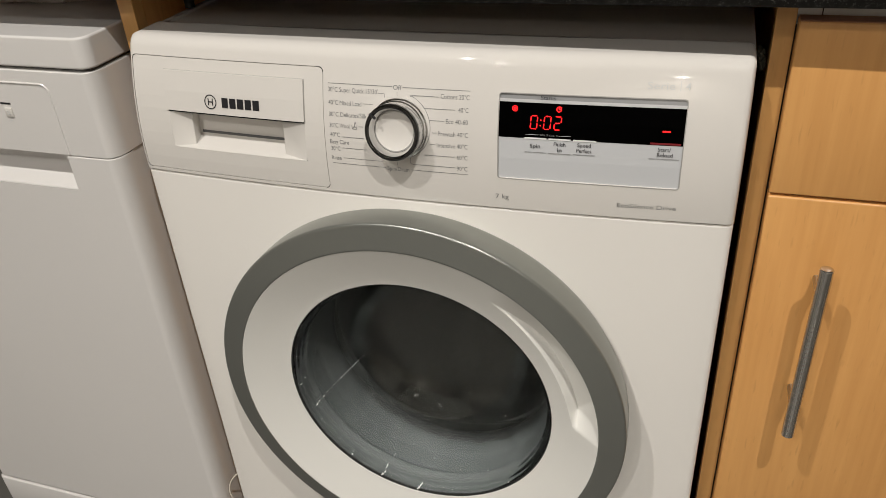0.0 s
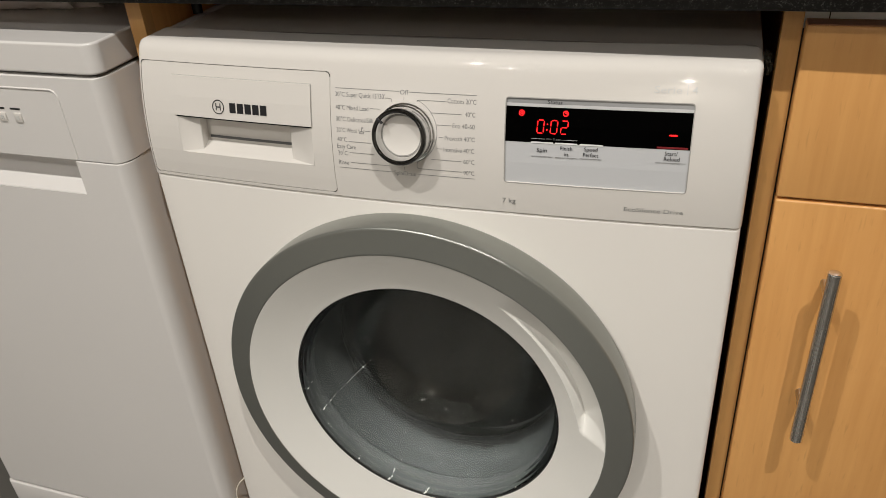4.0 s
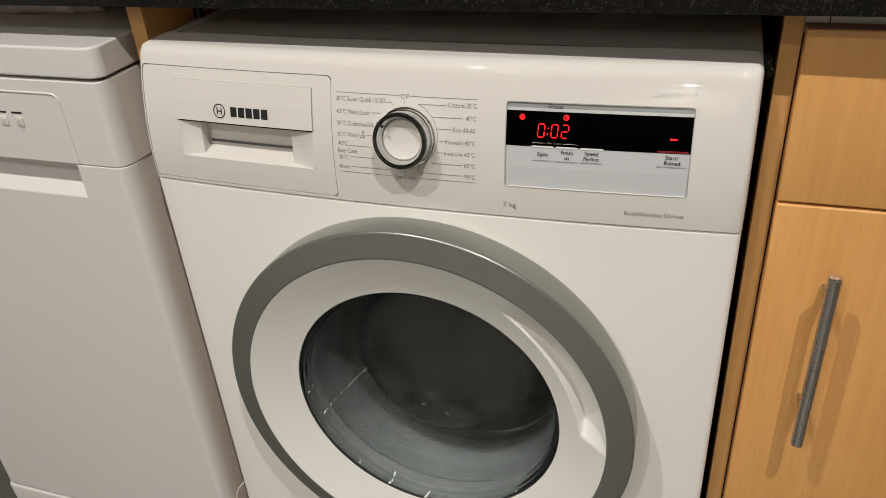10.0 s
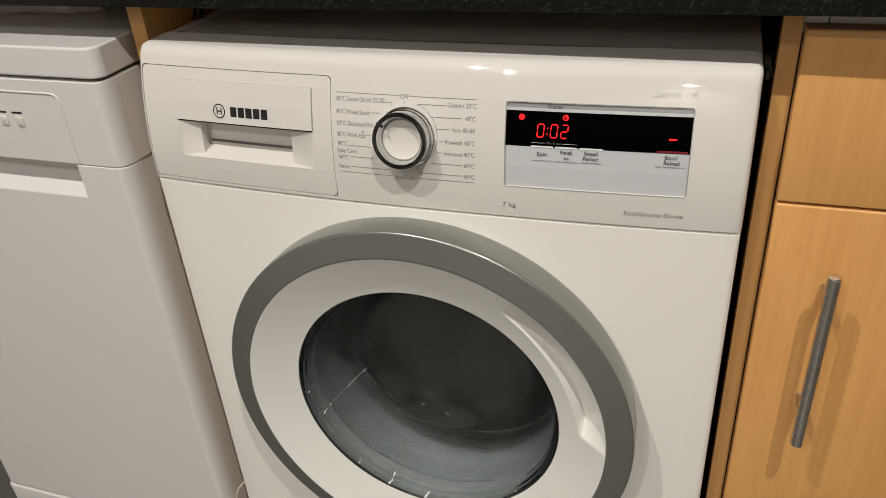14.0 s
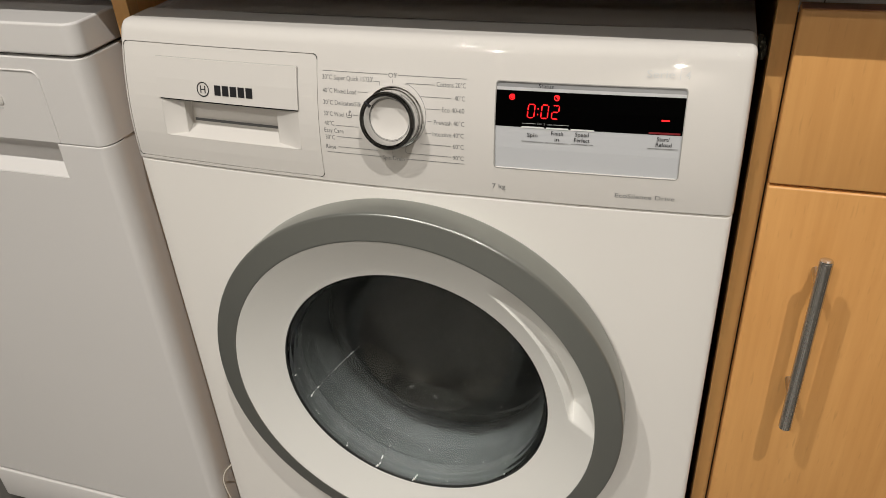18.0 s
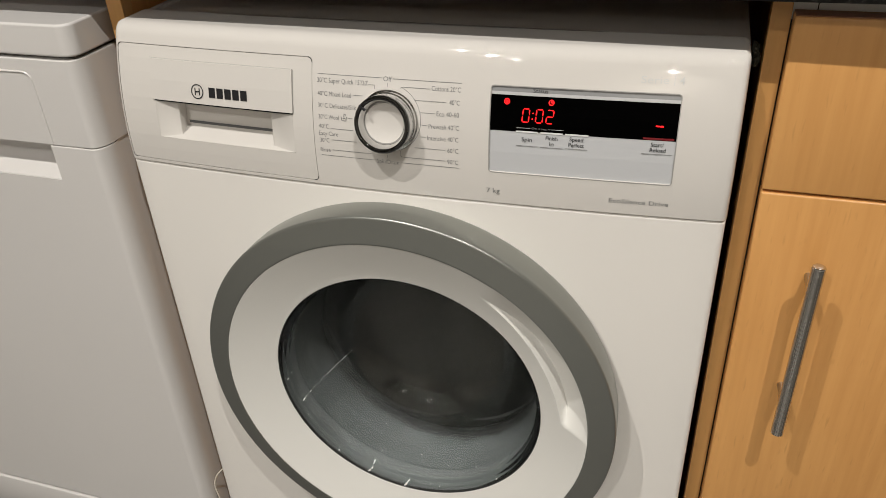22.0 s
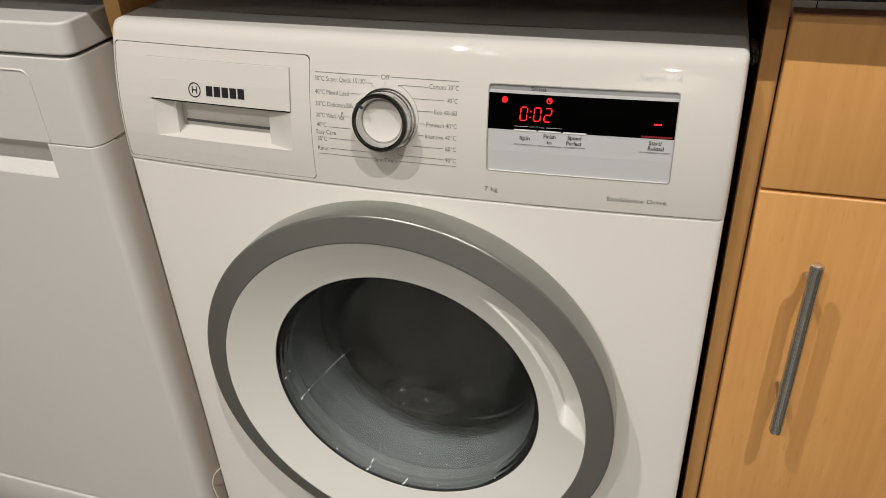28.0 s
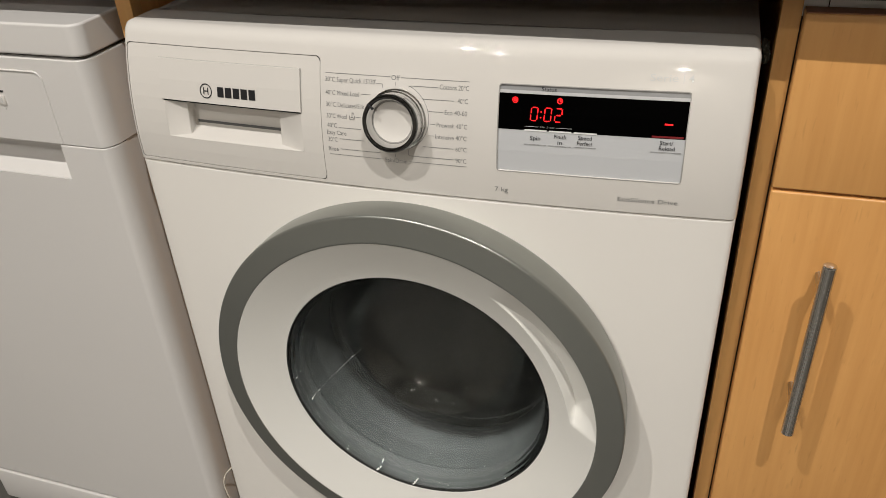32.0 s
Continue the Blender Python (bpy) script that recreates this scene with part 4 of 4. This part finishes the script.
    part("tub", lathe(tub, DOOR_X, DOOR_Z, 64), TUB_GREY, root, smooth=30)
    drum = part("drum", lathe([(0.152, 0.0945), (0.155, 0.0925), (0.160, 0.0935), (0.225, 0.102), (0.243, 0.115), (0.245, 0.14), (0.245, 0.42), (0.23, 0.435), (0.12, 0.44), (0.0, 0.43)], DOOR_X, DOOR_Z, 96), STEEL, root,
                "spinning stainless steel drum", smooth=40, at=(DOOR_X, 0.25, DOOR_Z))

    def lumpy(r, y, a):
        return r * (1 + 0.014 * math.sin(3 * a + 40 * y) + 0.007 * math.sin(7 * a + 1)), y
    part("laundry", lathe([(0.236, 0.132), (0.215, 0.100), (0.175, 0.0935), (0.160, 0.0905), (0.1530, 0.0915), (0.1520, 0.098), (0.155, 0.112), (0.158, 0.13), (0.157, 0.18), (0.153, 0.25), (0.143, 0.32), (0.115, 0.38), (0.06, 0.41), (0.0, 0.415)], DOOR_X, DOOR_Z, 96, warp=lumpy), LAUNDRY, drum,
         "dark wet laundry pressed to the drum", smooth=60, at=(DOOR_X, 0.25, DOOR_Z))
    DRUMS.append(drum)


DRUMS = []
washing_machine()


# ---- the slim dishwasher ----
def dishwasher():
    root = thing("dishwasher", (-0.558, 0.3, 0), "white slim freestanding dishwasher with its door shut", "dishwasher")
    L, R = -0.783, -0.3355
    body = box(L + 0.0025, R - 0.0025, 0.0285, 0.578, 0.02, 0.7142)
    part("casing", body, GREY_WHITE, root, smooth=40)
    lid = box(L, R, 0.0, 0.585, 0.8148, 0.848, 0.0)
    corner_round(lid, 0.015, 0.0028)
    part("lid", lid, GREY_WHITE, root, "white lid with rounded corners", smooth=40, weighted=True)
    # filler coloured as the shade in the gap under the lid
    part("lid_gap", box(L + 0.006, R - 0.006, 0.009, 0.575, 0.8112, 0.8150), GAP_SHADE, root)
    # control fascia
    fascia = box(L, R, 0.0, 0.58, 0.7146, 0.8114, 0.0)
    corner_round(fascia, 0.0145, 0.0012)
    for v in fascia.verts:
        if v.co.y < 0.0146:
            v.co.y *= 0.023 / 0.0145
    face = part("control_fascia", fascia, GREY_WHITE, root, smooth=40, weighted=True)
    inset = rounded_outline(-0.722, -0.398, 0.700, 0.797, 0.009)
    part("fascia_line", tube_along([Vector((x, -0.0002, z)) for x, z in [(-0.398, 0.7165)] + [q for q in inset if q[1] > 0.72] + [(-0.722, 0.7165)]], 0.0011), GREY_WHITE, face, "raised outline")
    for x in (-0.484, -0.462):
        key = part("button", box(x - 0.0052, x + 0.0052, -0.0016, 0.002, 0.7565, 0.7675, 0.001), WHITE_PLASTIC, face, "small white push button", smooth=40)
        part("button_mark", box(x - 0.0018, x - 0.0006, -0.0019, -0.0015, 0.7595, 0.7645), PRINT_PALE, key)
        part("button_mark", box(x + 0.0004, x + 0.0018, -0.0019, -0.0015, 0.7595, 0.7645), PRINT_PALE, key)
        part("indicator", box(x - 0.0084, x + 0.0056, -0.0004, 0.001, 0.7712, 0.7732), PRINT_BLACK, face, "dark indicator slot")
    part("printed_bar", box(-0.4655, -0.4605, -0.0003, 0.0005, 0.7515, 0.753), PRINT_PALE, face)
    # door with a pocket grip
    px0, px1, pz0, pz1 = -0.72, -0.4025, 0.672, 0.7141
    deep, r = 0.023, 0.0145      # the door rounds off over more depth than width

    def skin(x, z):
        over = max(0.0, abs(x - (L + R) / 2) - ((R - L) / 2 - r))
        return Vector((x, deep * (1 - math.sqrt(max(0, 1 - (over / r) ** 2))) + 0.0010 * ease((z - 0.7128) / 0.0013), z))
    marks = [L + r * (1 - math.cos(radians(a))) for a in range(0, 91, 9)] + [R - r * (1 - math.cos(radians(a))) for a in range(0, 91, 9)]
    leaf = part("door", sheet(marks, (0.1015, 0.7126, 0.7130, 0.7134, 0.7138, 0.7141), skin, ((px0, px1, pz0, pz1),), 0.05, thick=0.0045), GREY_WHITE, root, "plain white door", smooth=40, weighted=True)
    bm = bmesh.new()
    f = [bm.verts.new(p) for p in ((px0 - 0.0015, 0.0008, pz0 - 0.0015), (px1 + 0.0015, 0.0008, pz0 - 0.0015), (px1 + 0.0015, 0.0008, pz1), (px0 - 0.0015, 0.0008, pz1))]
    b = [bm.verts.new(p) for p in ((px0 + 0.012, 0.030, 0.694), (px1 - 0.008, 0.030, 0.694), (px1 - 0.006, 0.030, pz1), (px0 + 0.01, 0.030, pz1))]
    bm.faces.new(b)
    for i in (0, 1, 3):
        bm.faces.new((f[i], f[(i + 1) % 4], b[(i + 1) % 4], b[i]))
    bmesh.ops.bevel(bm, geom=[e for e in bm.edges if not e.is_boundary], offset=0.004, segments=4, profile=0.5, affect="EDGES")
    bmesh.ops.recalc_face_normals(bm, faces=bm.faces)
    part("pocket_grip", bm, GREY_WHITE, leaf, "recessed pocket grip", smooth=60)
    # black filler stands in for shade between door and kick plate
    part("door_gap", box(L + 0.006, R - 0.006, 0.0035, 0.03, 0.09, 0.104), DARK_GAP, root)
    kick = box(L + 0.001, R - 0.001, -0.002, 0.03, 0.03, 0.0968, 0.0)
    corner_round(kick, 0.012, 0.003)
    part("kick_plate", kick, GREY_WHITE, root, smooth=40)
    for x in (L + 0.04, R - 0.04):
        for y in (0.08, 0.52):
            part("foot", lathe_up(x, y, [(0.0, 0.0), (0.02, 0.0), (0.02, 0.012), (0.01, 0.016), (0.01, 0.025), (0.0, 0.025)]), DARK_GAP, root, "black plastic foot", smooth=40)
    return root


def corner_round(bm, radius, edge):
    """Rounds a box's upright front edges, then its level ones a little."""
    front = min(v.co.y for v in bm.verts)
    up = [e for e in bm.edges if abs((e.verts[0].co - e.verts[1].co).normalized().z) > 0.9 and e.verts[0].co.y < front + 1e-4]
    bmesh.ops.bevel(bm, geom=up, offset=radius, segments=8, profile=0.5, affect="EDGES")
    flat = [e for e in bm.edges if abs(e.verts[0].co.z - e.verts[1].co.z) < 1e-5 and len(e.link_faces) == 2 and abs(e.link_faces[0].normal.dot(e.link_faces[1].normal)) < 0.3]
    bmesh.ops.bevel(bm, geom=flat, offset=edge, segments=3, profile=0.5, affect="EDGES")


def tube_along(points, radius, n=8):
    return rod(points, radius, n)


dishwasher()


# ---- cabinet, gables and worktop ----
def base_cabinet():
    root = thing("base_cabinet", (0.57, 0.3, 0), "pale beech base cabinet with a drawer over a closed door", "cabinet")
    X0, X1, Y = 0.3252, 0.82, 0.04
    part("carcass", box(0.3259, 0.823, 0.0613, 0.58, 0.15, 0.8885), MELAMINE, root, "white melamine carcass", smooth=30)
    # strip added in the colour of the gap's shade
    part("gap_strip", box(0.3239, 0.3258, 0.0592, 0.0611, 0.15, 0.8655), GAP_SHADE, root, "dark brown strip added as shade in the gap")
    part("rail", box(0.3238, 0.823, 0.0585, 0.0608, 0.866, 0.8885), MELAMINE, root, "white front rail")
    part("rail_joint", box(0.3420, 0.3428, 0.0581, 0.0586, 0.866, 0.8885), DARK_GAP, root)
    part("drawer_front", box(X0, X1, Y, Y + 0.018, 0.7233, 0.8732, 0.0016, seg=3), WOOD, root, "pale beech drawer front", smooth=30)
    # band coloured darker so that it includes the worktop's shade
    part("edging", box(X0 + 0.0006, X1 - 0.0006, Y + 0.0012, Y + 0.0178, 0.8728, 0.8741, 0.0004), SHADED_EDGE, root, "brown edge band with the worktop's shade painted in")
    leaf = part("door", box(X0, X1, Y, Y + 0.018, 0.155, 0.7206, 0.002, seg=3), WOOD, root, "pale beech door with a bar handle", smooth=30)
    hx, hy = 0.3785, 0.005
    part("handle", rod([(hx, hy, 0.4782), (hx, hy, 0.4785), (hx, hy, 0.6722), (hx, hy, 0.6724)], 0.0059, 28), STREAKED, leaf, "brushed steel bar handle", smooth=50)
    part("end_cap", lathe_up(hx, hy, [(0.0059, 0.6722), (0.0057, 0.6730), (0.0050, 0.6736), (0.0027, 0.6739), (0.0, 0.674)], 28), CHROME, leaf, "polished end cap", smooth=60)
    for z in (0.510, 0.641):
        part("handle_post", rod([(hx, Y + 0.0005, z), (hx, hy + 0.002, z)], 0.0037, 16), SATIN_STEEL, leaf, smooth=50)
    part("plinth", box(0.3290, 0.823, 0.1, 0.118, 0.0, 0.15), WOOD_EDGE, root)
    return root


def gable(x0, x1, y0, z1, label, inset=0.0):
    root = thing("gable_panel", ((x0 + x1) / 2, 0.3, 0), label, "panel", "end panels between the appliances")
    part("board", box(x0 + inset, x1, y0 + 0.016, 0.6, 0.0, z1, 0.0), WOOD, root)
    part("edging", box(x0, x1, y0, y0 + 0.016, 0.0, z1, 0.0004), WOOD_EDGE, root, "beech edging strip")
    return root


base_cabinet()
gable(0.3086, 0.3238, 0.053, 0.8885, "narrow upright beech end panel beside the washing machine", 0.008)
gable(-0.3218, -0.3035, 0.05, 0.8825, "narrow upright beech end panel between two white appliances")


def worktop():
    root = thing("worktop", (0.0, 0.3, 0.9), "black speckled granite-look kitchen worktop over the appliances", "worktop")
    bm = box(-0.82, 0.86, 0.0098, 0.62, 0.8924, 0.9324)
    edge = box(-0.82, 0.86, 0.0078, 0.0098, 0.8924, 0.9324, 0.0009, seg=2)
    for piece, name in ((bm, "slab"), (edge, "edge_band")):
        bmesh.ops.rotate(piece, verts=piece.verts, cent=(0.376, 0.0078, 0.8924), matrix=Matrix.Rotation(radians(-0.82), 3, "Z") @ Matrix.Rotation(radians(-0.6), 3, "Y"))
        part(name, piece, GRANITE, root, smooth=35)
    # unseen brown board, added to bounce warm light beneath the worktop
    under = box(-0.82, 0.86, 0.034, 0.6, 0.8908, 0.8922)
    bmesh.ops.rotate(under, verts=under.verts, cent=(0.376, 0.0078, 0.8924), matrix=Matrix.Rotation(radians(-0.82), 3, "Z") @ Matrix.Rotation(radians(-0.6), 3, "Y"))
    part("bounce_board", under, BOUNCE_BROWN, root, "unseen brown board added to bounce warm light")
    return root


worktop()


# ---- small things ----
def loose_cable():
    root = thing("cable", (-0.31, 0.02, 0), "thin cream cable looping down beside the washing machine", "cable")
    pts = [(-0.2995, 0.012, 0.226), (-0.304, 0.011, 0.222), (-0.3125, 0.01, 0.212), (-0.3195, 0.01, 0.2), (-0.3245, 0.01, 0.183), (-0.3235, 0.01, 0.165), (-0.321, 0.011, 0.13), (-0.32, 0.012, 0.0011)]
    smooth_pts = []
    for i in range(len(pts) - 1):
        a, b, c, d = (Vector(pts[max(0, min(len(pts) - 1, k))]) for k in (i - 1, i, i + 1, i + 2))
        for j in range(6):
            u = j / 6
            smooth_pts.append(0.5 * (2 * b + (c - a) * u + (2 * a - 5 * b + 4 * c - d) * u * u + (3 * b - a - 3 * c + d) * u ** 3))
    part("cord", rod(smooth_pts + [pts[-1]], 0.0011, 8), CABLE, root, smooth=60)


loose_cable()


def crumpled(name, centre, size, mat, label, category, seed, rough=0.35):
    root = thing(name, (centre[0], centre[1], centre[2]), label, category)
    bm = bmesh.new()
    bmesh.ops.create_icosphere(bm, subdivisions=5, radius=1)
    for v in bm.verts:
        p = v.co.copy()
        k = 1 + rough * noise.noise(p * 2.3 + Vector((seed, 0, 0))) + rough * 0.6 * abs(noise.noise(p * 5.1 + Vector((0, seed, 0)))) + rough * 0.3 * abs(noise.noise(p * 11 + Vector((0, 0, seed))))
        q = Vector([math.copysign(abs(c) ** 0.62, c) for c in p])
        v.co = Vector((q.x * size[0] * k, q.y * size[1] * k, max(-0.3, q.z * k) * size[2])) + Vector(centre)
    low = min(v.co.z for v in bm.verts)
    for v in bm.verts:
        v.co.z += centre[2] - low
    part("folds", bm, mat, root, smooth=50)
    return root


crumpled("paper_bag", (-0.60, 0.163, 0.848), (0.15, 0.045, 0.028), PAPER, "crumpled white paper bag on the dishwasher lid", "bag", 3.0)
crumpled("plastic_scrap", (0.3028, 0.07, 0.828), (0.003, 0.012, 0.008), FILM, "crumpled clear plastic scrap jammed beside the washing machine", "plastic scrap", 7.0, 0.6)


def black_hose():
    root = thing("hose", (-0.297, 0.135, 0.8434), "short black hose end standing behind the washing machine top", "hose")
    part("tube", rod([(-0.2915, 0.128, 0.8456), (-0.2945, 0.132, 0.865), (-0.2972, 0.137, 0.8825)], 0.0055, 16), BLACK_HOSE, root, smooth=50)


black_hose()


# ---- what moves ----
def motions():
    """The drum spins fast all through."""
    turns = [(i / 30, Matrix.Translation((DOOR_X, -0.02, DOOR_Z)) @ Matrix.Rotation(radians(-80 * i), 4, "Y")) for i in range(961)]
    walk(DRUMS[0], turns)


motions()
